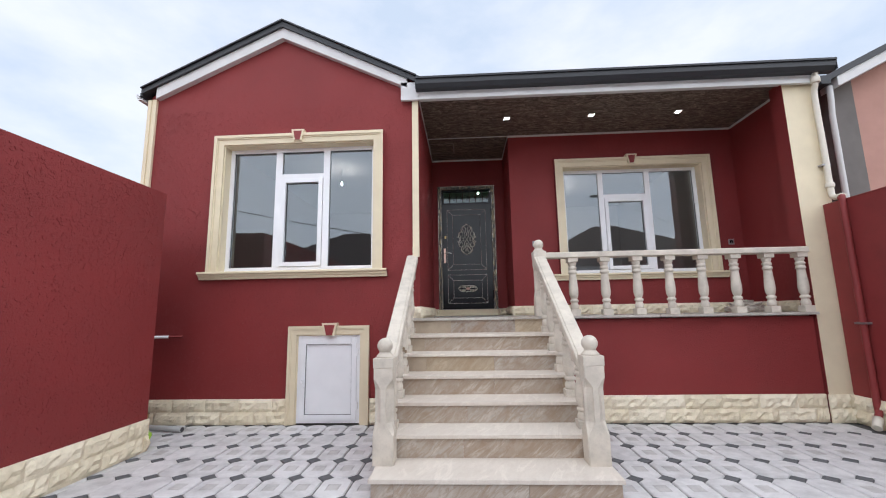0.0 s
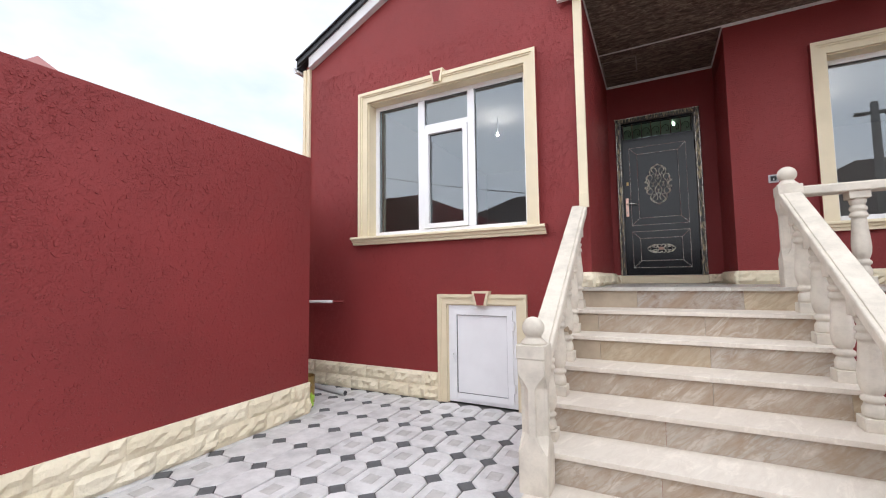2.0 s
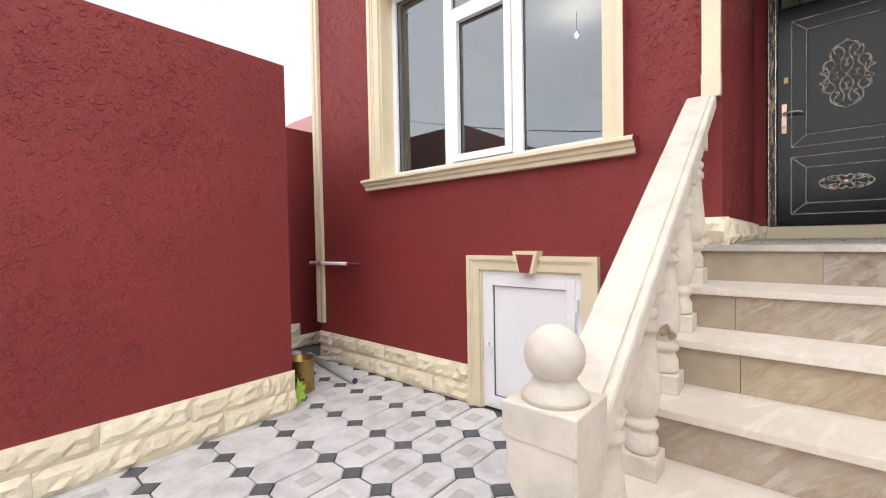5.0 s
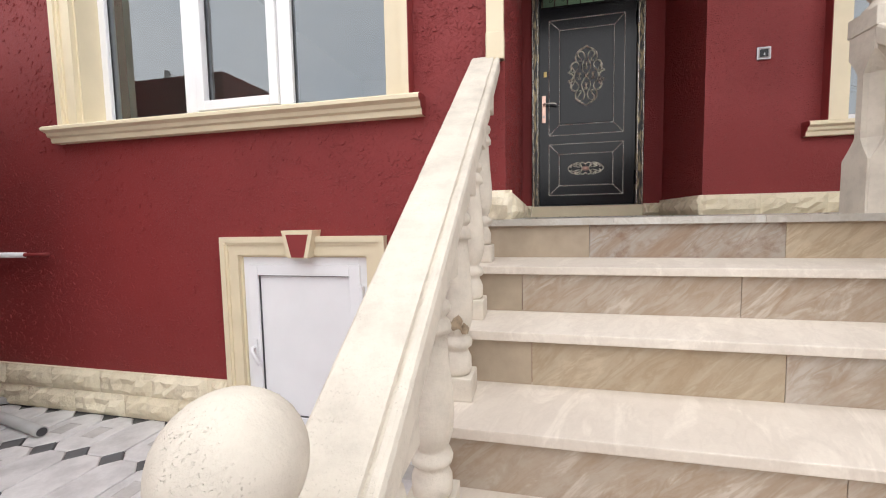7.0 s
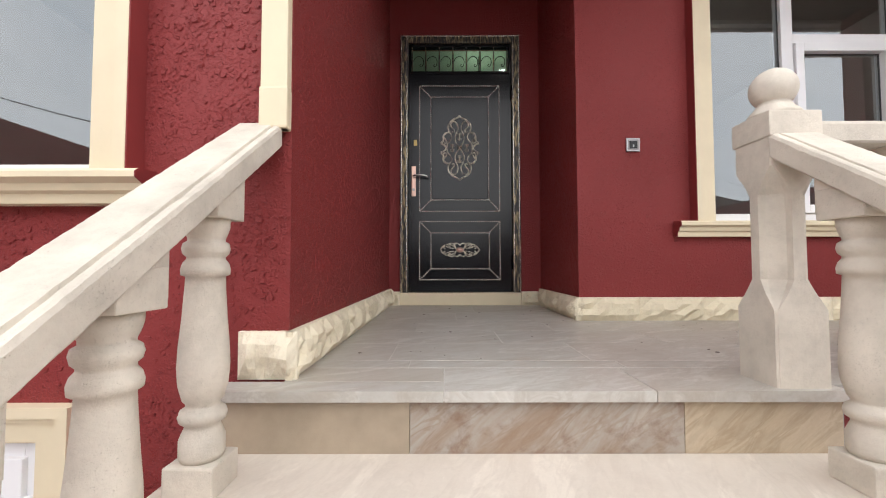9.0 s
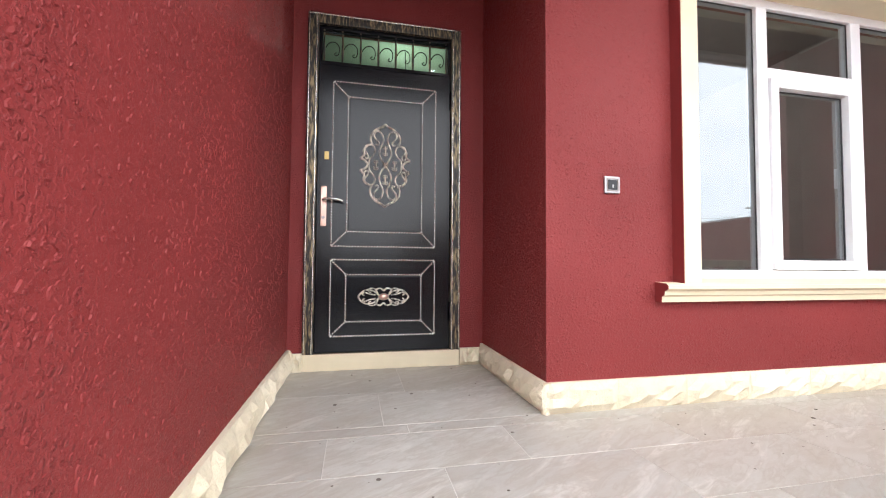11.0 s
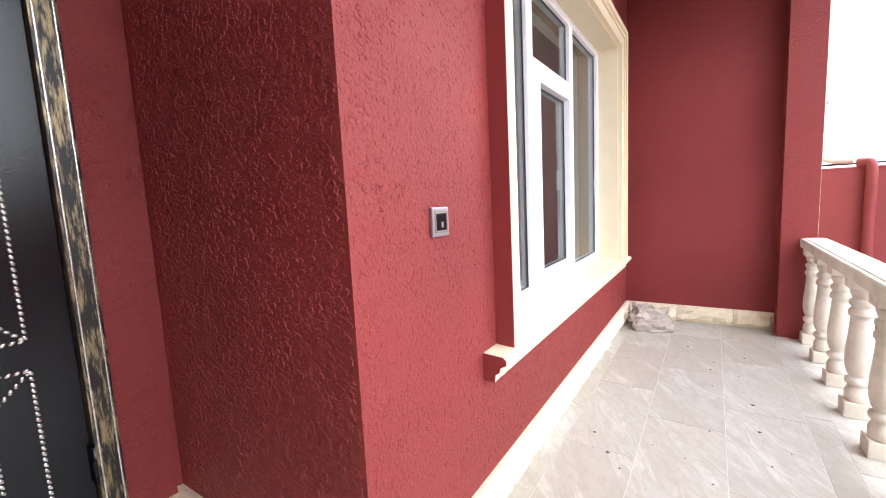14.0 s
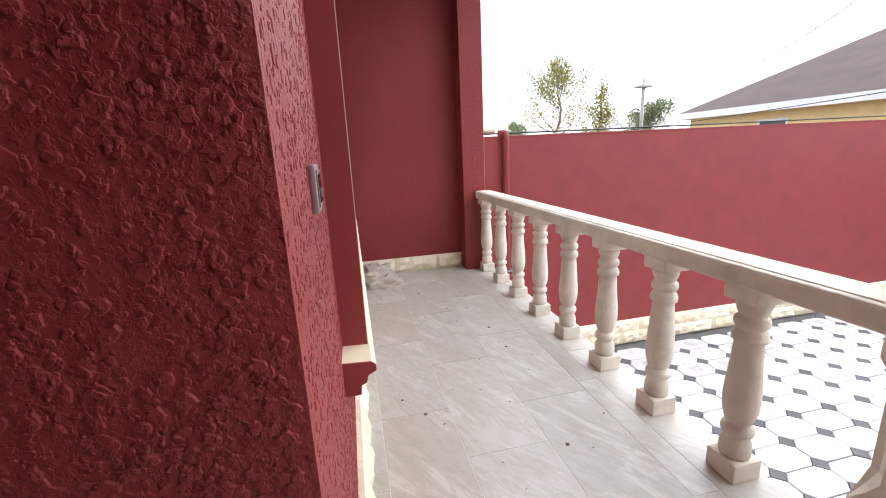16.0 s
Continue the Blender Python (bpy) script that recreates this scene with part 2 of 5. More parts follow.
M_SAWN = plain("sawn_sandy_stone", (0.40, 0.325, 0.24), 0.5, vary=0.14, scale=9, grain=320, relief=0.3)
M_STAINED = veined("stained_riser_stone", (0.42, 0.385, 0.34), (0.30, 0.20, 0.13), 52, 1.0, 0.35, upright=True, stain=(0.19, 0.105, 0.07))
M_FLOOR = veined("porch_floor_stone", (0.53, 0.515, 0.475), (0.43, 0.38, 0.315), 60, 0.85, 0.36)
M_GROUT = plain("pale_grout", (0.66, 0.635, 0.59), 0.8, vary=0.1, scale=6)
M_PAVE = paver("grey_paver", (0.66, 0.65, 0.645))
M_PAVE_DUST = paver("dusty_paver_groove", (0.53, 0.515, 0.50))
M_PAVE_DARK = paver("dark_paver", (0.125, 0.128, 0.132))
M_JOINT = plain("sandy_joint", (0.12, 0.117, 0.112), 0.95, vary=0.2, scale=8, spread=False)
M_ROOF = plain("anthracite_metal", (0.022, 0.024, 0.029), 0.45, 0.0, 0.15, grain=30, relief=0.05)
M_FASCIA = plain("white_fascia", (0.66, 0.66, 0.66), 0.5, vary=0.07, grain=30, relief=0.06)
M_CEIL = ceiling_board()
M_TRIM = plain("grey_brown_trim", (0.24, 0.205, 0.18), 0.5)
M_BROWN = plain("brown_trim", (0.05, 0.035, 0.028), 0.5)
M_GLASS = glass("window_glass", (0.74, 0.80, 0.84), 2.25)
M_PLASTER = plain("room_plaster", (0.47, 0.45, 0.43), 0.85, vary=0.06, spread=False)
M_BLACK = plain("black_enamel", (0.005, 0.0055, 0.008), 0.17, 0.0, 0.2, grain=150, relief=0.22, depth=0.0015, spec=0.31)
M_GOLD = patina("gold_on_black", (0.012, 0.011, 0.010), (0.36, 0.28, 0.16), 0.02)
M_ORN = patina("pale_gold_on_black", (0.05, 0.04, 0.03), (0.82, 0.76, 0.63), 0.13, 0.7)
M_BEAD = plain("brushed_gold", (0.84, 0.78, 0.64), 0.26, 0.75, 0.55, scale=60, grain=160)
M_BRASS = plain("dull_brass", (0.50, 0.36, 0.14), 0.35, 0.7, 0.15)
M_COPPER = plain("rose_metal", (0.66, 0.43, 0.35), 0.28, 0.85, 0.15)
M_STEEL = plain("grey_steel", (0.36, 0.35, 0.36), 0.3, 0.7, 0.1)
M_DARK = plain("dark_plastic", (0.04, 0.04, 0.045), 0.35)
M_GREEN = glass("green_film_glass", (0.50, 0.86, 0.60), 1.8)
M_LAMP = glow("lamp_diffuser", (1.0, 0.98, 0.93), 14.0)
M_HALL_BULB = glow("bright_hall_bulb", (1.0, 0.95, 0.88), 180.0)
M_BULB = glow("warm_bulb", (1.0, 0.9, 0.78), 420.0)
M_PIPE = plain("grey_pvc", (0.42, 0.42, 0.41), 0.4, vary=0.1)
M_PVC = plain("ivory_pvc", (0.72, 0.68, 0.58), 0.4, vary=0.08)
M_SACK = plain("dusty_sackcloth", (0.60, 0.535, 0.47), 0.95, vary=0.25, scale=9, grain=240, relief=0.6)
M_TIN = plain("gold_tin", (0.40, 0.28, 0.10), 0.3, 0.85, 0.25, scale=12)
M_TINDARK = plain("tin_label", (0.10, 0.045, 0.03), 0.4, vary=0.4, scale=25)
M_CRUMB = plain("grey_brown_crumb", (0.15, 0.125, 0.105), 0.9)
M_LIME = plain("lime_plastic", (0.42, 0.66, 0.08), 0.4)
M_YELLOW = plain("yellow_render", (0.70, 0.52, 0.25), 0.8, vary=0.08, spread=False)
M_TILE = plain("brown_roof", (0.060, 0.036, 0.031), 0.8, vary=0.2, scale=2, grain=14, relief=0.3, depth=0.02, spread=False)
M_ROSE = plain("rose_roof", (0.34, 0.15, 0.14), 0.7, vary=0.1, spread=False)
M_PINK = plain("pink_render", (0.48, 0.27, 0.22), 0.85, vary=0.06, spread=False)
M_GREY = plain("grey_render", (0.17, 0.155, 0.145), 0.85, vary=0.1, spread=False)
M_CONC = plain("concrete", (0.33, 0.32, 0.30), 0.9, vary=0.15, spread=False)
M_SOIL = plain("dry_ground", (0.20, 0.17, 0.13), 0.95, vary=0.25, scale=0.8, grain=8, spread=False)
M_WIRE = plain("black_cable", (0.02, 0.02, 0.02), 0.6)
M_BARK = plain("bark", (0.16, 0.13, 0.10), 0.9, vary=0.3, grain=30)
M_LEAF_A = leaf_mat("autumn_leaves", (0.15, 0.155, 0.055), (0.50, 0.38, 0.10))
M_LEAF_B = leaf_mat("green_leaves", (0.10, 0.13, 0.06), (0.27, 0.27, 0.12))

# ---- mesh helpers ----


def box(bm, x0, x1, y0, y1, z0, z1, bevel=0.0):
    made = bmesh.ops.create_cube(bm, size=1.0)["verts"]
    for v in made:
        v.co = Vector(((x0 + x1) / 2 + v.co.x * (x1 - x0), (y0 + y1) / 2 + v.co.y * (y1 - y0), (z0 + z1) / 2 + v.co.z * (z1 - z0)))
    if bevel:
        edges = list({e for v in made for e in v.link_edges})
        bmesh.ops.bevel(bm, geom=edges, offset=bevel, segments=2, affect="EDGES", profile=0.6)
    return bm


def boxes(*rows, bevel=0.0):
    bm = bmesh.new()
    for r in rows:
        box(bm, *r, bevel=bevel)
    return bm


def prism(bm, pts, axis, a, b):
    """A closed outline pushed along an axis. pts are (u, v) in the other two axes, in order x, y, z."""
    def at(u, v, w):
        return {"x": (w, u, v), "y": (u, w, v), "z": (u, v, w)}[axis]
    lo = [bm.verts.new(at(u, v, a)) for u, v in pts]
    hi = [bm.verts.new(at(u, v, b)) for u, v in pts]
    n = len(pts)
    bm.faces.new(lo)
    bm.faces.new(hi[::-1])
    for i in range(n):
        bm.faces.new((lo[i], hi[i], hi[(i + 1) % n], lo[(i + 1) % n]))
    bmesh.ops.recalc_face_normals(bm, faces=bm.faces)
    return bm


def lathe(bm, profile, seg=20, at=(0, 0, 0)):
    """Rows of (radius, height) turned about z."""
    rings = []
    for r, z in profile:
        rings.append([bm.verts.new((at[0] + r * math.cos(2 * math.pi * k / seg), at[1] + r * math.sin(2 * math.pi * k / seg), at[2] + z)) for k in range(seg)])
    for a, b in zip(rings, rings[1:]):
        for k in range(seg):
            bm.faces.new((a[k], a[(k + 1) % seg], b[(k + 1) % seg], b[k]))
    bm.faces.new(rings[0][::-1])
    bm.faces.new(rings[-1])
    for f in bm.faces:
        f.smooth = len(f.verts) == 4
    return bm


def tube(bm, pts, r, seg=8, closed=False, flat=1.0):
    """A round bar along a line of points. r may be one radius or one for each point."""
    pts = [Vector(p) for p in pts]
    n = len(pts)
    radii = [r] * n if isinstance(r, (int, float)) else r
    rings = []
    side = None
    for i, p in enumerate(pts):
        if closed:
            d = pts[(i + 1) % n] - pts[i - 1]
        else:
            d = pts[min(i + 1, n - 1)] - pts[max(i - 1, 0)]
        d.normalize()
        ref = side if side is not None else (Vector((0, 0, 1)) if abs(d.z) < 0.9 else Vector((0, 1, 0)))
        u = (ref - d * ref.dot(d)).normalized()
        side = u
        w = d.cross(u)
        rings.append([bm.verts.new(p + (u * math.cos(2 * math.pi * k / seg) + w * math.sin(2 * math.pi * k / seg)) * radii[i]) for k in range(seg)])
    pairs = list(zip(rings, rings[1:])) + ([(rings[-1], rings[0])] if closed else [])
    for a, b in pairs:
        for k in range(seg):
            f = bm.faces.new((a[k], a[(k + 1) % seg], b[(k + 1) % seg], b[k]))
            f.smooth = True
    if not closed:
        bm.faces.new(rings[0][::-1])
        bm.faces.new(rings[-1])
    return bm


def mesh_of(bm, name, material):
    if len(bm.faces) > 1:
        bmesh.ops.recalc_face_normals(bm, faces=bm.faces)
    me = bpy.data.meshes.new(name)
    bm.to_mesh(me)
    bm.free()
    me.materials.append(material)
    return me


def offset_of(ob):
    v = Vector((0, 0, 0))
    while ob:
        v += ob.location
        ob = ob.parent
    return v


def part(name, bm, material, parent, label="", at=None):
    """One mesh object under a thing or a part: in world metres, or with at, in its own about that place in the parent."""
    me = bm if isinstance(bm, bpy.types.Mesh) else mesh_of(bm, name, material)
    ob = new(name, me)
    ob.parent = parent
    ob.location = at if at is not None else -offset_of(parent)
    if label:
        tagged(ob, label)
    return ob


def thing(name, at, label, category, group=""):
    ob = new(name)
    ob.location = at
    ob.empty_display_size = 0.1
    return tagged(ob, label, category, group)


def setting(name, bm, material, label="", category=""):
    return tagged(new(name, mesh_of(bm, name, material)), label, category, "", "structure")


def sheet_y(x0, x1, y, z0, z1):
    """A glass pane as one sheet that faces -y."""
    bm = bmesh.new()
    bm.faces.new([bm.verts.new(p) for p in ((x0, y, z0), (x1, y, z0), (x1, y, z1), (x0, y, z1))])
    return bm


def wall_y(y0, y1, x0, x1, z0, z1, holes=()):
    """A wall along x with openings (x0, x1, z0, z1), sorted by x, that go through it."""
    bm = bmesh.new()
    x = x0
    for a, b, c, d in holes:
        box(bm, x, a, y0, y1, z0, z1)
        if c > z0:
            box(bm, a, b, y0, y1, z0, c)
        if d < z1:
            box(bm, a, b, y0, y1, d, z1)
        x = b
    box(bm, x, x1, y0, y1, z0, z1)
    return bm

# ---- the house: walls, floors, roof ----
RISE = 0.177
PORCH = 7 * RISE            # porch floor height
FRONT, BACKWALL, DOORWALL = 5.68, 6.992, 7.99
HX0, HX1 = -4.18, -0.455    # gabled wing
RX0, RX1 = 0.869, 4.39       # recessed front
CEIL = 4.15
W1 = (-3.07, -1.045, 1.815, 3.57)
W2 = (1.71, 3.87, 1.81, 3.57)
HATCH = (-1.99, -1.19, 0.0, 1.06)

bm = bmesh.new()
box(bm, HX0, W1[0], FRONT, FRONT + 0.3, 0, 4.16)
box(bm, W1[1], HX1, FRONT, FRONT + 0.3, 0, 4.16)
box(bm, W1[0], W1[1], FRONT, FRONT + 0.3, W1[3], 4.16)
box(bm, W1[0], HATCH[0], FRONT, FRONT + 0.3, 0, W1[2])
box(bm, HATCH[1], W1[1], FRONT, FRONT + 0.3, 0, W1[2])
box(bm, HATCH[0], HATCH[1], FRONT, FRONT + 0.3, HATCH[3], W1[2])
prism(bm, [(HX0, 4.16), (HX1, 4.16), (HX1, 4.38), (-2.32, 5.22), (HX0, 4.34)], "y", FRONT, FRONT + 0.3)
wall_gable = setting("wall_gable", bm, M_RED, "rough red stucco gable wall of the house", "wall")
wall_west = setting("wall_west", boxes((HX0, HX0 + 0.3, FRONT + 0.3, 12, 0, 4.15)), M_RED, "red stucco side wall of the house", "wall")
wall_recess_west = setting("wall_recess_west", boxes((HX1 - 0.3, HX1, FRONT + 0.3, DOORWALL, 0, CEIL + 0.1)), M_RED, "red stucco side wall of the entrance recess", "wall")
DOOR = (-0.36, 0.695, PORCH + 0.11, 3.63)
bm = wall_y(DOORWALL, DOORWALL + 0.25, HX1 - 0.3, RX0 + 0.3, PORCH, CEIL + 0.1, (DOOR,))
wall_door = setting("wall_door", bm, M_RED, "red stucco wall around the entrance door", "wall")
wall_recess_east = setting("wall_recess_east", boxes((RX0, RX0 + 0.3, BACKWALL + 0.3, DOORWALL, PORCH, CEIL + 0.1)), M_RED, "rough red stucco side wall of the entrance recess", "wall")
wall_porch = setting("wall_porch", wall_y(BACKWALL, BACKWALL + 0.3, RX0, RX1, PORCH, CEIL + 0.1, (W2,)), M_RED, "rough red stucco wall behind the porch", "wall")
wall_porch_east = setting("wall_porch_east", boxes((RX1, RX1 + 0.22, 5.88, 12, 0, CEIL + 0.1)), M_RED, "red stucco end wall of the porch", "wall")
bm = boxes((4.215, 4.58, 5.669, 5.88, 0.0, CEIL))
porch_pillar = setting("porch_pillar", bm, M_RED, "red stucco corner pillar of the porch", "pillar")
pf = setting("pillar_facing", boxes((4.2165, 4.60, 5.6672, 5.669, 0.0, CEIL - 0.03), (4.58, 4.60, 5.669, 5.88, 0.0, CEIL - 0.03)), M_CREAM, "cream painted front of the porch pillar", "trim")
wall_plinth = setting("wall_plinth", boxes((1.05, 4.2, 5.70, 5.9, 0, PORCH - 0.045)), M_RED, "smooth red front wall under the porch floor", "wall")
setting("wall_back", boxes((HX0 + 0.3, RX1, 11.8, 12, 0, 4.25)), M_PLASTER, "plain back wall of the house", "wall")
setting("wall_rooms", boxes((HX1 - 0.3, HX1 - 0.1, DOORWALL + 0.25, 11.8, PORCH, CEIL), (RX0 + 0.1, RX0 + 0.3, DOORWALL + 0.25, 11.8, PORCH, CEIL)), M_PLASTER, "pale plaster walls between the rooms", "wall")
setting("room_floor", boxes((HX0 + 0.3, HX1 - 0.3, FRONT + 0.3, 11.8, PORCH - 0.1, PORCH), (RX0 + 0.3, RX1, BACKWALL + 0.3, 11.8, PORCH - 0.1, PORCH), (HX1 - 0.1, RX0 + 0.1, DOORWALL + 0.25, 11.8, PORCH - 0.1, PORCH)), M_CONC, "bare floor inside the rooms", "floor")
setting("room_ceiling", boxes((HX0 + 0.3, HX1 - 0.3, FRONT + 0.3, 11.8, CEIL - 0.02, CEIL + 0.08), (RX0 + 0.3, RX1, BACKWALL + 0.3, 11.8, CEIL - 0.02, CEIL + 0.08), (HX1 - 0.1, RX0 + 0.1, DOORWALL + 0.25, 11.8, CEIL - 0.02, CEIL + 0.08)), M_PLASTER, "pale ceiling inside the rooms", "ceiling")
# inner plaster lining of the two rooms
setting("room_lining", boxes((HX0 + 0.3, HX0 + 0.32, 6.0, 11.8, PORCH, CEIL - 0.02), (HX1 - 0.32, HX1 - 0.3, 6.0, DOORWALL, PORCH, CEIL - 0.02),
                             (RX1 - 0.02, RX1, 7.3, 11.8, PORCH, CEIL - 0.02), (RX0 + 0.3, RX0 + 0.32, 7.3, 11.8, PORCH, CEIL - 0.02)), M_PLASTER, "pale plaster lining inside the rooms", "wall")

# porch ceiling with its printed boards, seams and trims
bm = boxes((HX1, RX1, 5.632, BACKWALL, CEIL, CEIL + 0.06), (HX1, RX0, BACKWALL, DOORWALL, CEIL + 0.002, CEIL + 0.06))
setting("ceiling", bm, M_CEIL, "dark brown wood-print board ceiling of the porch", "ceiling")
bm = boxes((HX1, RX0, 6.985, 7.01, CEIL - 0.006, CEIL), (HX1, HX1 + 0.012, 5.55, DOORWALL, CEIL - 0.03, CEIL), (RX0, RX1, BACKWALL - 0.012, BACKWALL, CEIL - 0.03, CEIL),
           (RX1 - 0.012, RX1, 5.9, BACKWALL, CEIL - 0.03, CEIL), (RX0 - 0.012, RX0, BACKWALL, DOORWALL, CEIL - 0.03, CEIL), (HX1, RX0, DOORWALL - 0.012, DOORWALL, CEIL - 0.03, CEIL))
setting("ceiling_trim", bm, M_FASCIA, "thin pale trim round the porch ceiling", "trim")
bm = boxes((-0.44, -0.02, 7.2, 7.215, CEIL - 0.008, CEIL), (-0.44, -0.02, 7.6, 7.615, CEIL - 0.008, CEIL), (-0.44, -0.425, 7.2, 7.6, CEIL - 0.008, CEIL), (-0.035, -0.02, 7.2, 7.6, CEIL - 0.008, CEIL))
ch = thing("ceiling_hatch", (-0.23, 7.4, CEIL), "brown framed access panel in the porch ceiling", "hatch")
part("hatch_frame", bm, M_TRIM, ch)
part("hatch_panel", boxes((-0.425, -0.035, 7.215, 7.6, CEIL - 0.004, CEIL)), M_CEIL, ch)

# roof: gable over the wing, a lean-to behind the long gutter
PEAK, EAVE, RIDGE_X = 5.26, 4.37, -2.32
ROOF_Y = 5.60
bm = bmesh.new()
for xa, za, xb, zb in ((-4.3, EAVE - 0.055, RIDGE_X, PEAK), (RIDGE_X, PEAK, -0.36, EAVE - 0.02)):
    prism(bm, [(xa, za), (xb, zb), (xb, zb + 0.05), (xa, za + 0.05)], "y", ROOF_Y + 0.01, 12.2)
prism(bm, [(5.55, 4.30), (5.55, 4.34), (9.2, 5.1), (9.2, 5.05)], "x", -0.40, 4.72)
prism(bm, [(9.2, 5.05), (9.2, 5.1), (12.3, 4.4), (12.3, 4.35)], "x", -0.40, 4.72)
setting("roof", bm, M_ROOF, "anthracite sheet metal roof of the house", "roof")
bm = bmesh.new()
for s_, x_end in ((-1, -4.25), (1, -0.47)):
    prism(bm, [(RIDGE_X, PEAK + 0.06), (x_end, EAVE + 0.03), (x_end, EAVE - 0.04), (RIDGE_X, PEAK - 0.02)], "y", ROOF_Y - 0.035, ROOF_Y - 0.002)
    prism(bm, [(RIDGE_X, PEAK + 0.08), (x_end, EAVE + 0.05), (x_end, EAVE + 0.032), (RIDGE_X, PEAK + 0.06)], "y", ROOF_Y - 0.06, ROOF_Y + 0.1)
setting("roof_edge", bm, M_ROOF, "black metal verge trim of the gable roof", "trim")
bm = bmesh.new()
for x_end in (-4.06, -0.60):
    prism(bm, [(RIDGE_X, PEAK - 0.02), (x_end, EAVE + 0.05), (x_end, EAVE - 0.10), (RIDGE_X, PEAK - 0.17)], "y", ROOF_Y, FRONT + 0.02)
setting("gable_fascia", bm, M_FASCIA, "white boxed verge under the gable roof", "trim")
bm = boxes((-0.68, 4.62, ROOF_Y, ROOF_Y + 0.03, 4.085, 4.34), (-0.68, 4.62, ROOF_Y - 0.012, ROOF_Y, 4.085, 4.14), (-0.45, 4.2, ROOF_Y + 0.03, 5.70, 4.11, 4.149), (4.6, 4.62, ROOF_Y + 0.03, 5.9, 4.085, 4.32))
setting("porch_fascia", bm, M_FASCIA, "long white fascia board above the porch", "trim")
gut = thing("roof_gutter", (2.1, 5.38, 4.18), "black metal box gutter along the porch eave", "gutter")
prof = [(y + 0.155, z + 0.015) for y, z in ((5.43, 4.17), (5.34, 4.17), (5.305, 4.22), (5.305, 4.285), (5.285, 4.285), (5.285, 4.31), (5.325, 4.31), (5.325, 4.225), (5.345, 4.19), (5.43, 4.19))]
part("trough", prism(bmesh.new(), prof, "x", -0.47, 4.74), M_ROOF, gut)
part("end_cap", boxes((4.74, 4.745, 5.455, 5.585, 4.185, 4.325)), M_ROOF, gut)
part("end_cap", boxes((-0.475, -0.47, 5.455, 5.585, 4.185, 4.325)), M_ROOF, gut)
sg = thing("side_gutter", (-4.3, 7, 4.28), "white metal gutter on the side eave", "gutter")
part("trough", prism(bmesh.new(), [(-4.23, 4.24), (-4.29, 4.24), (-4.33, 4.33), (-4.31, 4.33), (-4.28, 4.255), (-4.23, 4.255)], "y", ROOF_Y - 0.03, 12), M_FASCIA, sg)

# corner pilasters
pil = setting("corner_trim", boxes((-0.54, -0.457, 5.64, FRONT, 2.0, 4.13), bevel=0.006), M_CREAM, "cream painted corner strip of the gable wall", "trim")
part("strip_block", boxes((-0.543, -0.455, 5.636, FRONT, 2.0, 2.13), bevel=0.008), M_CREAM, pil)
setting("corner_trim_west", boxes((-4.20, -4.15, 5.64, FRONT, 0.40, 4.28), (-4.15, -4.125, 5.652, FRONT, 0.40, 4.28), (-4.125, -4.08, 5.64, FRONT, 0.40, 4.28), bevel=0.004), M_CREAM, "cream painted corner strip of the gable wall", "trim")


# ---- windows ----
def moulding(x0, x1, z0, z1, w, wall, depth):
    """Moulded cream surround of an opening: two jambs and a head, mitred, in three steps."""
    steps = [(0.0, 0.30, depth), (0.30, 0.44, depth * 0.82), (0.44, 1.0, depth * 0.66)]
    bm = bmesh.new()
    for a, b, d in steps:
        o, i = w * (1 - a), w * (1 - b)
        pts = [(x0 - o, z0), (x0 - o, z1 + o), (x1 + o, z1 + o), (x1 + o, z0), (x1 + i, z0), (x1 + i, z1 + i), (x0 - i, z1 + i), (x0 - i, z0)]
        quads = ((0, 1, 6, 7), (1, 2, 5, 6), (2, 3, 4, 5))
        for q in quads:
            prism(bm, [pts[k] for k in q], "y", wall - d, wall)
    return bm


def keystone(parent, x, z0, z1, y, wide=0.17):
    """A wedge block over the head: cream edges, red face."""
    t, b = wide / 2, wide / 2 * 0.62
    ks = part("keystone", prism(bmesh.new(), [(x - b, z0), (x + b, z0), (x + t, z1), (x - t, z1)], "y", y, y + 0.09), M_CREAM, parent, "cream wedge keystone with a red face")
    m = 0.022
    part("keystone_face", prism(bmesh.new(), [(x - b + m, z0 + 0.004), (x + b - m, z0 + 0.004), (x + t - m - 0.006, z1 - m), (x - t + m + 0.006, z1 - m)], "y", y - 0.003, y + 0.01), M_REDPAINT, ks, "red painted face")


def ring_frame(x0, x1, y0, y1, z0, z1, w, bevel=0.004):
    return boxes((x0, x0 + w, y0, y1, z0, z1), (x1 - w, x1, y0, y1, z0, z1), (x0 + w, x1 - w, y0, y1, z0, z0 + w), (x0 + w, x1 - w, y0, y1, z1 - w, z1), bevel=bevel)


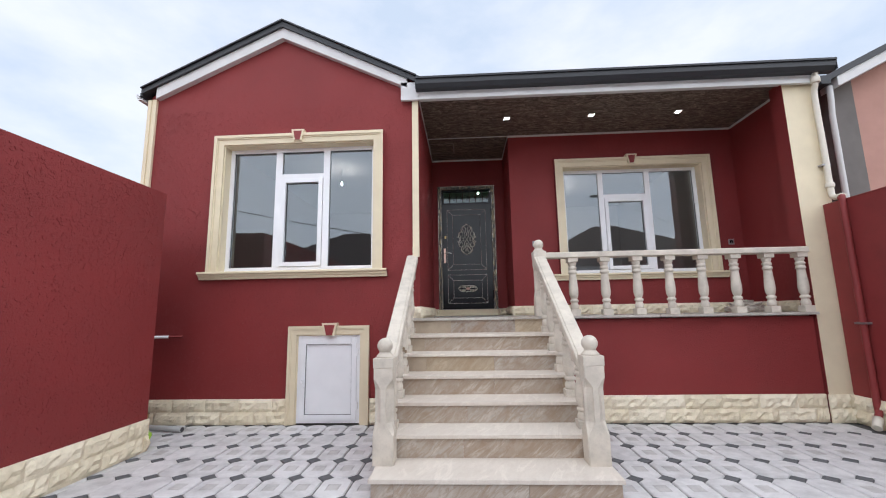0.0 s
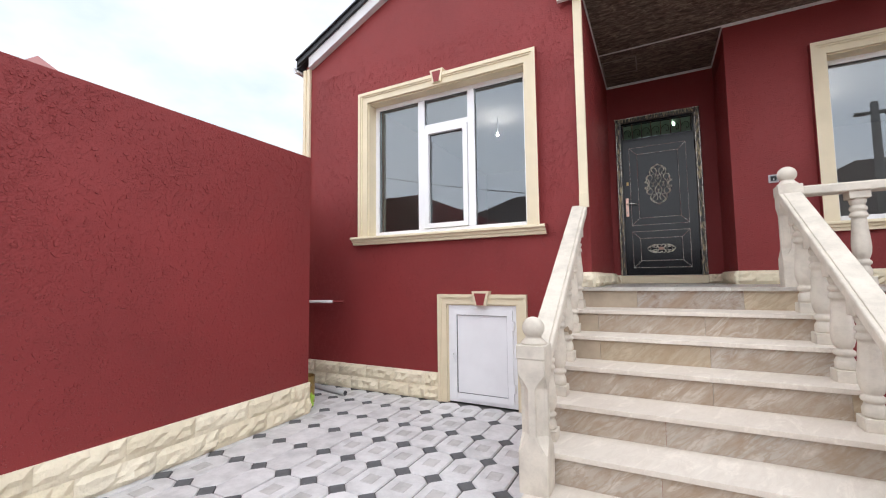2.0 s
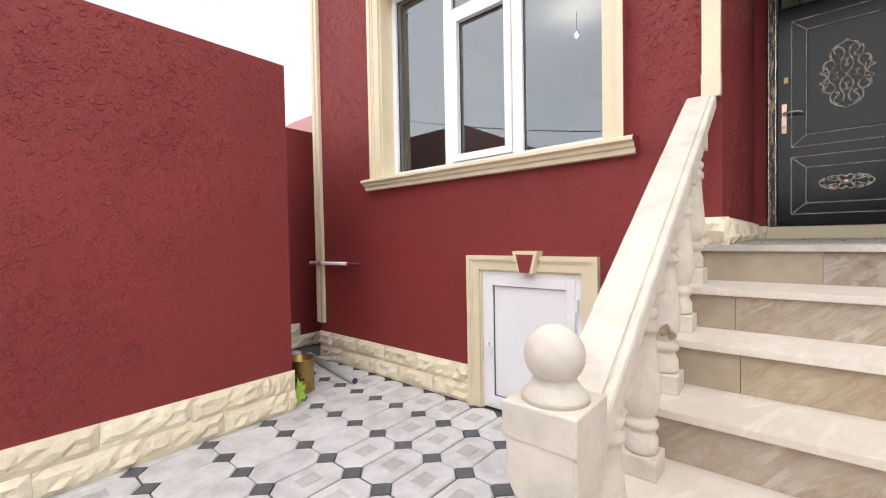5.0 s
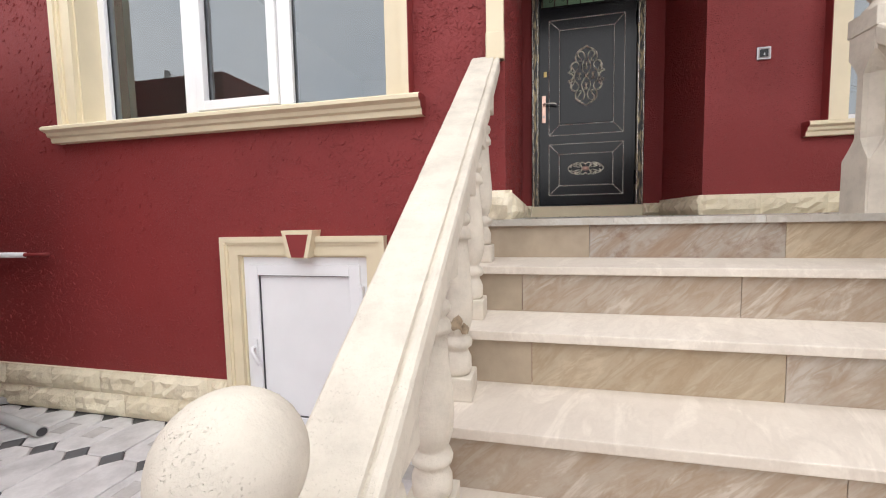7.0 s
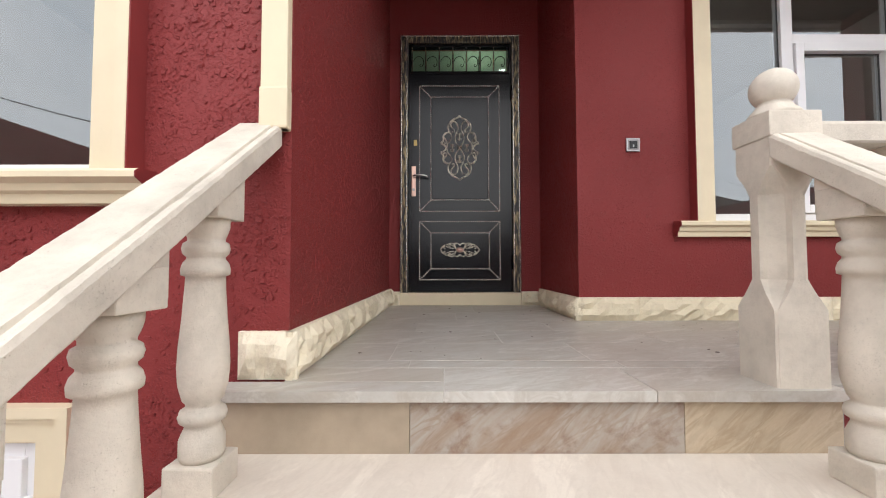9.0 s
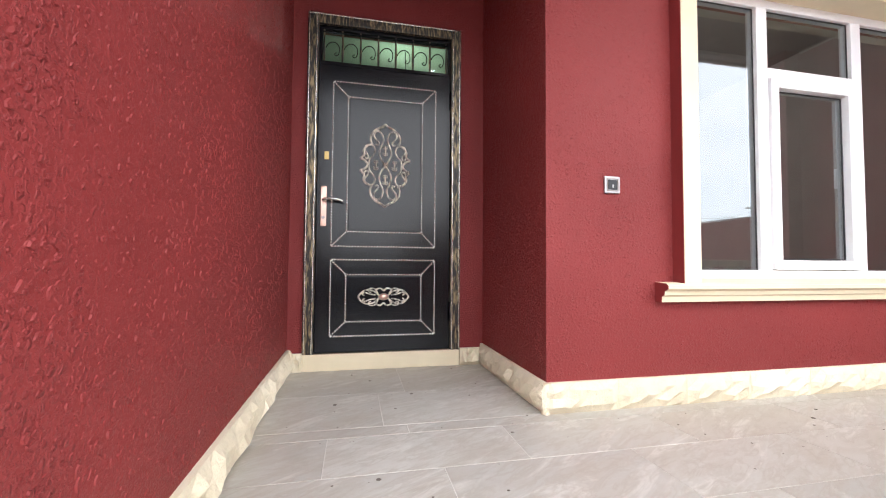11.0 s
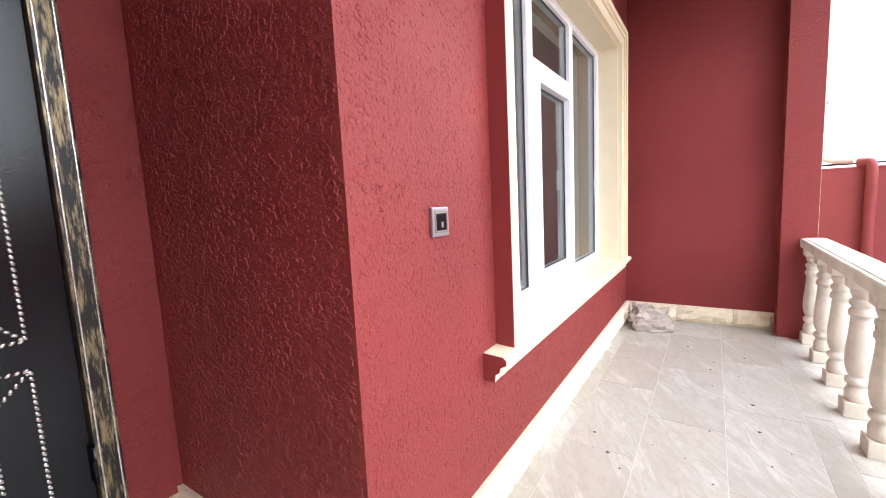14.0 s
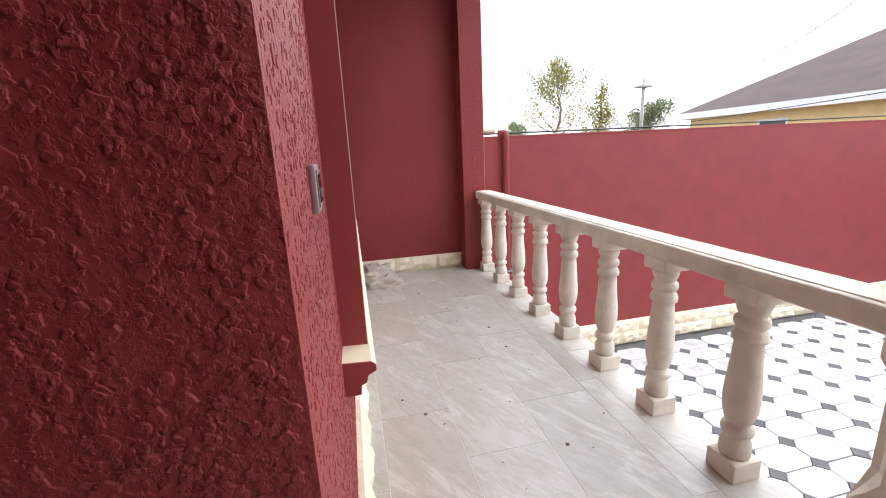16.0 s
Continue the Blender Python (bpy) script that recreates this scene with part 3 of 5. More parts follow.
def window(name, o, wall, inset, mulls, transom, band, sill_x, sill_z, reach, label):
    x0, x1, z0, z1 = o
    win = tagged(thing(name, ((x0 + x1) / 2, wall, z0), label, "window"), kind="structure")
    sur = part("surround", moulding(x0, x1, sill_z + 0.095, z1, band, wall, 0.075), M_CREAM, win, "cream moulded plaster surround")
    sides = boxes((x0 - band - 0.004, x0 - band, wall - 0.073, wall, sill_z + 0.095, z1 + band), (x1 + band, x1 + band + 0.004, wall - 0.073, wall, sill_z + 0.095, z1 + band))
    part("surround_edge", sides, M_REDPAINT, sur, "red painted outer edge")
    part("reveal", boxes((x0 - 0.001, x0 + 0.012, wall - 0.02, wall + inset, z0, z1), (x1 - 0.012, x1 + 0.001, wall - 0.02, wall + inset, z0, z1), (x0 + 0.012, x1 - 0.012, wall - 0.02, wall + inset, z1 - 0.012, z1 + 0.001)), M_CREAM, win)
    nose = [(0.870, 0.095), (1.0, 0.085), (1.0, 0.068), (0.74, 0.055), (0.68, 0.035), (0.52, 0.028), (0.48, 0.0)]
    sp = [(wall + inset, sill_z + 0.115)] + [(wall - reach * d, sill_z + z) for d, z in nose] + [(wall, sill_z), (wall, sill_z + 0.05), (wall + inset, sill_z + 0.05)]
    sill = part("window_sill", prism(bmesh.new(), sp, "x", x0 + 0.0, x1 - 0.0), M_CREAM, win, "cream moulded window sill")
    ends = sp[1:9] + [(wall, sill_z + 0.1)]
    for a, b in ((sill_x[0], x0), (x1, sill_x[1])):
        part("sill_end", prism(bmesh.new(), ends, "x", a, b), M_CREAM, sill)
    for a in (sill_x[0] - 0.004, sill_x[1]):
        part("sill_side", prism(bmesh.new(), ends, "x", a, a + 0.004), M_REDPAINT, sill, "red painted sill end")
    fy0, fy1 = wall + inset, wall + inset + 0.07
    fx0, fx1, fz0, fz1 = x0, x1, sill_z + 0.10, z1
    part("window_frame", ring_frame(fx0, fx1, fy0, fy1, fz0, fz1, 0.062), M_WHITE, win, "white plastic window frame")
    for a, b in mulls:
        part("mullion", boxes((a, b, fy0, fy1, fz0 + 0.062, fz1 - 0.062), bevel=0.004), M_WHITE, win)
    (a0, a1), (b0, b1) = mulls
    part("transom_bar", boxes((a1, b0, fy0 + 0.002, fy1, transom, transom + 0.065), bevel=0.004), M_WHITE, win)
    sash = part("sash", ring_frame(a1 + 0.004, b0 - 0.004, fy0 - 0.018, fy1 - 0.01, fz0 + 0.066, transom - 0.004, 0.056), M_WHITE, win, "white opening sash with a dark gasket")
    part("gasket", ring_frame(a1 + 0.0635, b0 - 0.0635, fy0 + 0.022, fy0 + 0.029, fz0 + 0.1255, transom - 0.0635, 0.006, 0), M_DARK, sash)
    part("sash_handle", boxes((b0 - 0.045, b0 - 0.02, fy1 - 0.01, fy1 + 0.02, (fz0 + transom) / 2 - 0.02, (fz0 + transom) / 2 + 0.11), bevel=0.004), M_WHITE, sash)
    gy = fy0 + 0.03
    for n, (ga, gb, gc, gd) in enumerate(((fx0 + 0.062, a0, fz0 + 0.062, fz1 - 0.062), (b1, fx1 - 0.062, fz0 + 0.062, fz1 - 0.062), (a1, b0, transom + 0.065, fz1 - 0.062), (a1 + 0.064, b0 - 0.064, fz0 + 0.126, transom - 0.064))):
        pane = part("pane", sheet_y(ga, gb, gy, gc, gd), M_GLASS, win)
        pane.visible_shadow = False
        if n < 3:
            part("gasket", ring_frame(ga, gb, gy - 0.007, gy - 0.001, gc, gd, 0.005, 0), M_DARK, win)
    xm = (x0 + x1) / 2
    keystone(win, xm, z1 + 0.02, z1 + band + 0.045, wall - 0.085)
    return win


window("window_1", W1, FRONT, 0.12, ((-2.425, -2.335), (-1.765, -1.68)), 3.13, 0.125, (-3.285, -0.86), 1.768, 0.115, "white three-part window with a cream surround in the gable wall")
window("window_2", W2, BACKWALL, 0.13, ((2.305, 2.385), (3.05, 3.13)), 3.08, 0.125, (1.475, 4.09), 1.76, 0.09, "white three-part window with a cream surround on the porch")

# basement hatch
hat = tagged(thing("hatch_door", (-1.59, FRONT, 0), "small white plastic cellar door with a cream surround", "door"), kind="structure")
part("surround", moulding(HATCH[0], HATCH[1], 0.0, HATCH[3], 0.105, FRONT, 0.05), M_CREAM, hat, "cream moulded plaster surround")
keystone(hat, -1.565, 1.05, 1.2, FRONT - 0.09, 0.19)
part("reveal", boxes((-1.99, -1.978, FRONT - 0.01, FRONT + 0.02, 0, 1.06), (-1.202, -1.19, FRONT - 0.01, FRONT + 0.02, 0, 1.06), (-1.978, -1.202, FRONT - 0.01, FRONT + 0.02, 1.048, 1.06)), M_CREAM, hat)
part("door_frame", ring_frame(-1.978, -1.202, FRONT + 0.0, FRONT + 0.06, 0.012, 1.048, 0.05), M_WHITE, hat)
leaf = part("leaf", ring_frame(-1.938, -1.242, FRONT - 0.018, FRONT + 0.03, 0.05, 1.005, 0.062), M_WHITE, hat, "white plastic hatch leaf")
part("panel", boxes((-1.876, -1.304, FRONT + 0.004, FRONT + 0.024, 0.112, 0.943)), M_WHITE, leaf)
part("gasket", ring_frame(-1.878, -1.302, FRONT - 0.006, FRONT + 0.006, 0.110, 0.945, 0.006, 0), M_DARK, leaf)
part("handle", tube(bmesh.new(), [(-1.91, FRONT - 0.02, 0.52), (-1.91, FRONT - 0.055, 0.52), (-1.905, FRONT - 0.06, 0.5), (-1.86, FRONT - 0.06, 0.43)], 0.011), M_WHITE, leaf)
part("handle_plate", boxes((-1.925, -1.895, FRONT - 0.028, FRONT - 0.018, 0.47, 0.57), bevel=0.004), M_WHITE, leaf)
for z in (0.17, 0.8):
    part("hinge", boxes((-1.242, -1.222, FRONT - 0.03, FRONT - 0.0, z, z + 0.09), bevel=0.004), M_WHITE, leaf)

# ---- porch floor and staircase ----
setting("porch_base", boxes((HX1, 4.2, 5.9, BACKWALL, 0, PORCH - 0.05), (HX1, RX0, BACKWALL, DOORWALL, 0, PORCH - 0.05), (HX1, 1.15, 5.59, 5.9, 0, PORCH - 0.05), (4.2, RX1, 5.9, BACKWALL, 0, PORCH - 0.05)), M_CONC, "concrete body under the porch floor", "floor")
NOSE = (3.58, 3.98, 4.31, 4.63, 4.92, 5.20, 5.54)
SX0, SX1 = -0.62, 1.13
TREAD_X = [(-0.605 - 0.009 * k, 1.14 - 0.010 * k) for k in range(6)] + [(-0.66, 1.14)]   # the flight narrows to the right as it climbs
stairs = thing("staircase", ((SX0 + SX1) / 2, 3.6, 0), "seven-step entrance staircase faced with beige veined stone", "stairs")
bm = bmesh.new()
for k in range(6):
    box(bm, TREAD_X[k][0] + 0.03, TREAD_X[k][1] - 0.03, NOSE[k] + 0.05, NOSE[k + 1] + 0.051 if k < 5 else 5.586, 0, RISE * (k + 1) - 0.03)
part("stair_core", bm, M_REDPAINT, stairs, "red painted stair body")
for k in range(6):
    z = RISE * (k + 1)
    back = NOSE[k + 1] + 0.045
    part("tread", boxes((*TREAD_X[k], NOSE[k], back, z - 0.03, z), bevel=0.004), M_TREAD, stairs, "pale sawn stone tread")
splits = ((-0.43, 0.5), (0.06, 1.07), (-0.56, 0.09), (0.36, 1.0), (-0.32, 0.385), (-0.36, 0.387), (-0.075, 0.685))
for k in range(7):
    z0, z1 = RISE * k, RISE * (k + 1) - 0.03
    xs = [TREAD_X[k][0] + 0.015, *splits[k], TREAD_X[k][1] - 0.015]
    y = NOSE[k] + 0.025
    ochre = {(6, xs[2]), (4, xs[1]), (1, xs[-2]), (3, xs[2])}
    sawn = {(6, xs[0]), (5, xs[0]), (4, xs[0])}
    for a, b in zip(xs, xs[1:]):
        kind = (M_OCHRE, "veined ochre stone riser slab") if (k, a) in ochre else (M_SAWN, "plain sandy riser slab with a sawn grain") if (k, a) in sawn else (M_STAINED, "veined grey riser slab with a rust brown stain") if (k, a) == (6, xs[1]) else (M_RISER, "veined beige stone riser slab")
        part("riser_slab", boxes((a + 0.0008, b - 0.0008, y, y + 0.02, z0, z1), bevel=0.001), kind[0], stairs, kind[1])

# ---- balustrades ----


def baluster_meshes(h):
    """Turned shaft between a square plinth and a square cap, h high in all."""
    pl, cap = 0.075, 0.05
    body = h - pl - cap
    p = [(r * 0.98, z) for r, z in ((0.046, 0), (0.050, 0.012), (0.050, 0.05), (0.040, 0.075), (0.038, 0.083), (0.050, 0.092), (0.053, 0.105), (0.049, 0.118), (0.038, 0.126), (0.037, 0.133), (0.044, 0.142), (0.054, 0.18), (0.057, 0.22), (0.055, 0.27), (0.049, 0.34), (0.044, 0.42), (0.043, 0.442), (0.053, 0.446), (0.054, 0.46), (0.050, 0.475), (0.043, 0.484), (0.042, 0.49), (0.050, 0.498), (0.053, 0.511), (0.050, 0.524), (0.041, 0.530), (0.041, 0.536), (0.046, 0.548), (0.051, 0.565), (0.052, 0.585))]
    s = body / 0.585
    shaft = lathe(bmesh.new(), [(r, z * s) for r, z in p], 20, (0, 0, pl))
    plinth = boxes((-0.057, 0.057, -0.057, 0.057, 0, pl), bevel=0.005)
    top = boxes((-0.06, 0.06, -0.06, 0.06, h - cap, h + 0.03), bevel=0.004)
    return mesh_of(shaft, "shaft", M_STONE), mesh_of(plinth, "plinth", M_STONE), mesh_of(top, "cap", M_STONE)


B_H = 0.70
B_SHAFT, B_PLINTH, B_CAP = baluster_meshes(B_H)


def baluster(parent, at, h=B_H):
    sh = part("baluster", B_SHAFT, None, parent, at=Vector(at) - offset_of(parent))
    sh.scale.z = h / B_H
    part("plinth", B_PLINTH, None, sh, at=(0, 0, 0))
    part("cap", B_CAP, None, sh, at=(0, 0, 0))


def flute(s, c, a, b):
    """Corner of a square post of half width s: a chamfer c wide with a shallow channel along it."""
    d = c * 0.16
    e0, e1 = (a * (s - c), b * s), (a * s, b * (s - c))
    q = []
    for f in (0.2, 0.8):
        q.append((e0[0] + (e1[0] - e0[0]) * f - a * d, e0[1] + (e1[1] - e0[1]) * f - b * d))
    row = [e0, q[0], q[1], e1]
    return row if a * b < 0 else row[::-1]


def newel(parent, x, y, z, a=0.080):
    """Square post with scooped, chamfered corners, a moulded top and a ball."""
    h = 0.785
    bm = bmesh.new()
    rows = [(0, 0.006), (0.215, 0.006), (0.262, 0.036), (0.30, 0.054), (0.55, 0.054), (0.585, 0.036), (0.625, 0.006), (h - 0.075, 0.006)]
    waist = [1.0, 1.0, 0.96, 0.92, 0.92, 0.94, 0.95, 0.95]
    rings = []
    for (zz, c), wst in zip(rows, waist):
        s = a * wst
        rings.append([bm.verts.new((x + u, y + v, z + zz)) for u, v in [p for a_, b_ in ((1, -1), (1, 1), (-1, 1), (-1, -1)) for p in flute(s, c, a_, b_)]])
    for r0, r1 in zip(rings, rings[1:]):
        for k in range(16):
            bm.faces.new((r0[k], r0[(k + 1) % 16], r1[(k + 1) % 16], r1[k]))
    bm.faces.new(rings[0][::-1])
    bm.faces.new(rings[-1])
    post = part("newel_post", bm, M_STONE, parent, "square limestone post with chamfered corners")
    part("post_top", boxes((x - a * 0.95 - 0.004, x + a * 0.95 + 0.004, y - a * 0.95 - 0.004, y + a * 0.95 + 0.004, z + h - 0.074, z + h), bevel=0.004), M_STONE, post)
    prof = [(0.07, 0), (0.067, 0.012), (0.05, 0.03), (0.042, 0.045)]
    rb = 0.062
    zc = 0.045 + rb * 0.72
    prof += [(rb * math.cos(t), zc + rb * math.sin(t)) for t in [radians(-44 + 134 * k / 12) for k in range(12)]] + [(0.004, zc + rb)]
    part("ball_finial", lathe(bmesh.new(), prof, 28, (x, y, z + h)), M_STONE, post, "round limestone ball")


RAIL_Y0, RAIL_Z0, RAIL_Y1, RAIL_Z1 = 3.93, 0.850, 5.66, 2.024
SLOPE = (RAIL_Z1 - RAIL_Z0) / (RAIL_Y1 - RAIL_Y0)


def rail_z(y):
    return RAIL_Z0 + SLOPE * (y - RAIL_Y0)


def rail_profile(w, grooves=(-1, 1)):
    """Handrail section (across, up): a flat top, a narrow groove near the edges named, rounded lips and upright flanks."""
    flank = [(-w + 0.006, -0.078), (-w, -0.071), (-w, -0.016), (-w + 0.004, -0.006)]
    grooved = flank + [(-w + 0.010, -0.003), (-w + 0.019, -0.003), (-w + 0.0215, -0.010), (-w + 0.026, -0.010), (-w + 0.028, -0.001), (-w + 0.032, 0.0)]
    simple = flank + [(-w + 0.010, 0.0)]
    return (grooved if -1 in grooves else simple) + [(-u, v) for u, v in (grooved if 1 in grooves else simple)[::-1]]


def worn_bar(point, steps, seed, chip=0.0035):
    """A bar with slightly uneven, chipped edges: point(f) gives the section's corners at f from 0 to 1."""
    bm = bmesh.new()
    rings = []
    for i in range(steps + 1):
        ring = []
        for k, c in enumerate(point(i / steps)):
            c = Vector(c)
            n = noise.noise(c * 55 + Vector((seed, k * 3.1, 0)))
            big = max(0.0, noise.noise(c * 17 + Vector((seed * 2, k * 0.7, 5))) - 0.25)
            ring.append(bm.verts.new(c + Vector((0, 0, chip * (0.35 * n - 1.6 * big)))))
        rings.append(ring)
    n = len(rings[0])
    bm.faces.new(rings[0])
    bm.faces.new(rings[-1][::-1])
    for r0, r1 in zip(rings, rings[1:]):
        for k in range(n):
            bm.faces.new((r0[k], r1[k], r1[(k + 1) % n], r0[(k + 1) % n]))
    return bm


def stair_rail(x0, x1, y1, seed, inner):
    y0 = RAIL_Y0 + 0.05
    section = rail_profile(0.070, (inner,))

    def at(f):
        x, y = x0 + (x1 - x0) * f, y0 + (y1 - y0) * f
        return [(x + u, y, rail_z(y) + v) for u, v in section]
    return worn_bar(at, 170, seed, 0.005)


def stair_balustrade(x, x_top, y_end, top_post):
    th = thing("stair_balustrade", (x, 3.8, RISE), "cream limestone stair balustrade with turned balusters", "balustrade", "stair balustrades")
    part("handrail", stair_rail(x, x_top, y_end, x, 1 if x < 0 else -1), M_STONE, th, "moulded limestone handrail")
    newel(th, x, 3.905, RISE)
    for k in range(1, 6):
        y = NOSE[k] + (0.205, 0.22, 0.205, 0.19, 0.19)[k - 1]
        xb = x + (x_top - x) * (y - 3.9) / (y_end - 3.9)
        z = RISE * (k + 1)
        h = rail_z(y) - 0.10 - z
        baluster(th, (xb, y, z), h)
        bm = bmesh.new()
        prism(bm, [(y - 0.062, z + h - 0.03), (y + 0.062, z + h - 0.03), (y + 0.062, rail_z(y + 0.062) - 0.068), (y - 0.062, rail_z(y - 0.062) - 0.068)], "x", xb - 0.058, xb + 0.058)
        part("wedge_block", bm, M_STONE, th)
    if top_post:
        newel(th, x_top + 0.002, 5.638, PORCH, 0.076)
    return th


left_rail = stair_balustrade(-0.549, -0.546, 5.655, False)
stair_balustrade(1.058, 1.02, 5.57, True)
for at, size in (((-0.538, 4.787, 0.948), (0.021, 0.006, 0.026)), ((-0.512, 4.795, 0.925), (0.012, 0.006, 0.016))):
    bm = bmesh.new()
    bmesh.ops.create_icosphere(bm, subdivisions=3, radius=1.0)
    for v in bm.verts:
        f = 1 + 0.5 * noise.noise(v.co * 2.3 + Vector(at) * 9)
        v.co = Vector(at) + Vector((v.co.x * size[0] * f, v.co.y * size[1], v.co.z * size[2] * f))
    part("knot", bm, M_KNOT, left_rail, "brown flaw in the stone")

pb = thing("porch_balustrade", (2.7, 5.69, PORCH), "cream limestone porch balustrade with eight turned balusters", "balustrade")
for k in range(8):
    baluster(pb, (1.432 + 0.386 * k, 5.69, PORCH))
PORCH_RAIL = rail_profile(0.078)
pr = worn_bar(lambda f: [(1.06 + 3.14 * f, 5.69 + u, PORCH + B_H + 0.075 + v * 0.9) for u, v in PORCH_RAIL], 200, 7, 0.002)
part("handrail", pr, M_STONE, pb, "moulded limestone handrail")

# ---- entrance door ----
dx0, dx1, dz0, dz1 = DOOR
DY = DOORWALL - 0.025
door = tagged(thing("entrance_door", ((dx0 + dx1) / 2, DOORWALL, dz0), "black steel entrance door with gold rope mouldings, closed", "door"), kind="structure")
fw = 0.07
fr = boxes((dx0, dx0 + fw, DY, DOORWALL + 0.1, dz0, dz1), (dx1 - fw, dx1, DY, DOORWALL + 0.1, dz0, dz1), (dx0 + fw, dx1 - fw, DY, DOORWALL + 0.1, dz1 - fw, dz1), bevel=0.006)
frame_ob = part("door_frame", fr, M_GOLD, door, "black frame brushed with gold")
for a in (dx0 + 0.008, dx0 + fw - 0.014, dx1 - 0.014, dx1 - fw + 0.008):
    part("frame_bead", boxes((a, a + 0.006, DY - 0.006, DY + 0.004, dz0, dz1), bevel=0.002), M_BEAD, frame_ob)
part("frame_bead", boxes((dx0, dx1, DY - 0.006, DY + 0.004, dz1 - 0.014, dz1 - 0.006), bevel=0.002), M_BEAD, frame_ob)
lx0, lx1 = dx0 + fw + 0.003, dx1 - fw - 0.003
TZ = 3.29
LY = DOORWALL + 0.0
leaf = part("door_leaf", boxes((lx0, lx1, LY, LY + 0.06, dz0 + 0.006, TZ), bevel=0.003), M_BLACK, door, "black hammered enamel leaf")
part("transom_frame", ring_frame(lx0, lx1, LY - 0.002, LY + 0.05, TZ + 0.002, dz1 - fw - 0.002, 0.022, 0.002), M_BLACK, door)
tp = part("transom_pane", sheet_y(lx0 + 0.022, lx1 - 0.022, LY + 0.03, TZ + 0.024, dz1 - fw - 0.024), M_GREEN, door, "green tinted glass")
tp.visible_shadow = False
grille = part("transom_grille", boxes((lx0 + 0.022, lx1 - 0.022, LY + 0.004, LY + 0.012, dz1 - fw - 0.045, dz1 - fw - 0.037)), M_BLACK, door, "wrought iron grille touched with gold")
tw = (lx1 - lx0 - 0.06) / 7
for k in range(8):
    xb = lx0 + 0.03 + tw * k
    part("bar", tube(bmesh.new(), [(xb, LY + 0.012, TZ + 0.02), (xb, LY + 0.012, TZ + 0.10), (xb, LY + 0.012, TZ + 0.16), (xb, LY + 0.012, dz1 - fw - 0.02)], [0.006, 0.009, 0.007, 0.006], 6), M_GOLD, grille)
    if k < 7:
        pts = []
        for j in range(14):
            t = j / 13
            ang = radians(170 - 200 * t)
            pts.append((xb + tw * (0.5 + 0.42 * math.cos(ang) * (1 - 0.25 * t)), LY + 0.012, TZ + 0.11 + 0.055 * math.sin(ang)))
        for j in range(6):
            ang = radians(-30 - 50 * j)
            pts.append((pts[13][0] - 0.014 + 0.012 * math.cos(ang), LY + 0.012, pts[13][2] + 0.01 * math.sin(ang)))
        part("scroll", tube(bmesh.new(), pts, 0.0035, 5), M_BLACK, grille)


def rope(bm, a, b, y, r=0.0058, pitch=0.0185):
    """A row of slanting beads from a to b, points (x, z)."""
    d = Vector((b[0] - a[0], 0, b[1] - a[1]))
    n = max(2, round(d.length / pitch))
    d.normalize()
    side = Vector((-d.z, 0, d.x))
    ax = (d * 0.85 + side * 0.5).normalized()
    bx = Vector((-ax.z, 0, ax.x))
    for k in range(n):
        f = (k + 0.5) / n
        c = Vector((a[0] + (b[0] - a[0]) * f, y, a[1] + (b[1] - a[1]) * f))
        top = bm.verts.new(c + Vector((0, -r, 0)))
        ring = [bm.verts.new(c + ax * (pitch * 0.47 * math.cos(t)) + bx * (r * 0.9 * math.sin(t))) for t in [math.pi * j / 3 for j in range(6)]]
        for j in range(6):
            f2 = bm.faces.new((top, ring[j], ring[(j + 1) % 6]))
            f2.smooth = True


def rope_panel(outer, inner):
    bm = bmesh.new()
    for x0, x1, z0, z1 in (outer, inner):
        c = [(x0, z0), (x1, z0), (x1, z1), (x0, z1)]
        for i in range(4):
            rope(bm, c[i], c[(i + 1) % 4], LY - 0.002)
    for sx in (0, 1):
        for sz in (2, 3):
            rope(bm, (outer[sx], outer[sz]), (inner[sx], inner[sz]), LY - 0.002)
    return bm


for o, i in (((-0.19, 0.515, 2.06, 3.18), (-0.09, 0.42, 2.16, 3.08)), ((-0.19, 0.515, 1.46, 1.97), (-0.09, 0.42, 1.555, 1.87))):
    part("rope_moulding", rope_panel(o, i), M_BEAD, leaf, "gold rope moulding")
    part("raised_panel", boxes((i[0] + 0.01, i[1] - 0.01, LY - 0.004, LY + 0.01, i[2] + 0.01, i[3] - 0.01), bevel=0.003), M_BLACK, leaf)


def smooth(pts, n=6, closed=True):
    """A Catmull-Rom line through a few points."""
    out = []
    m = len(pts)
    for i in range(m if closed else m - 1):
        p = [Vector(pts[(i + k) % m]) if closed else Vector(pts[min(max(i + k, 0), m - 1)]) for k in (-1, 0, 1, 2)]
        for j in range(n):
            t = j / n
            out.append(0.5 * (2 * p[1] + (p[2] - p[0]) * t + (2 * p[0] - 5 * p[1] + 4 * p[2] - p[3]) * t * t + (3 * p[1] - p[0] - 3 * p[2] + p[3]) * t ** 3))
    if not closed:
        out.append(Vector(pts[-1]))
    return out


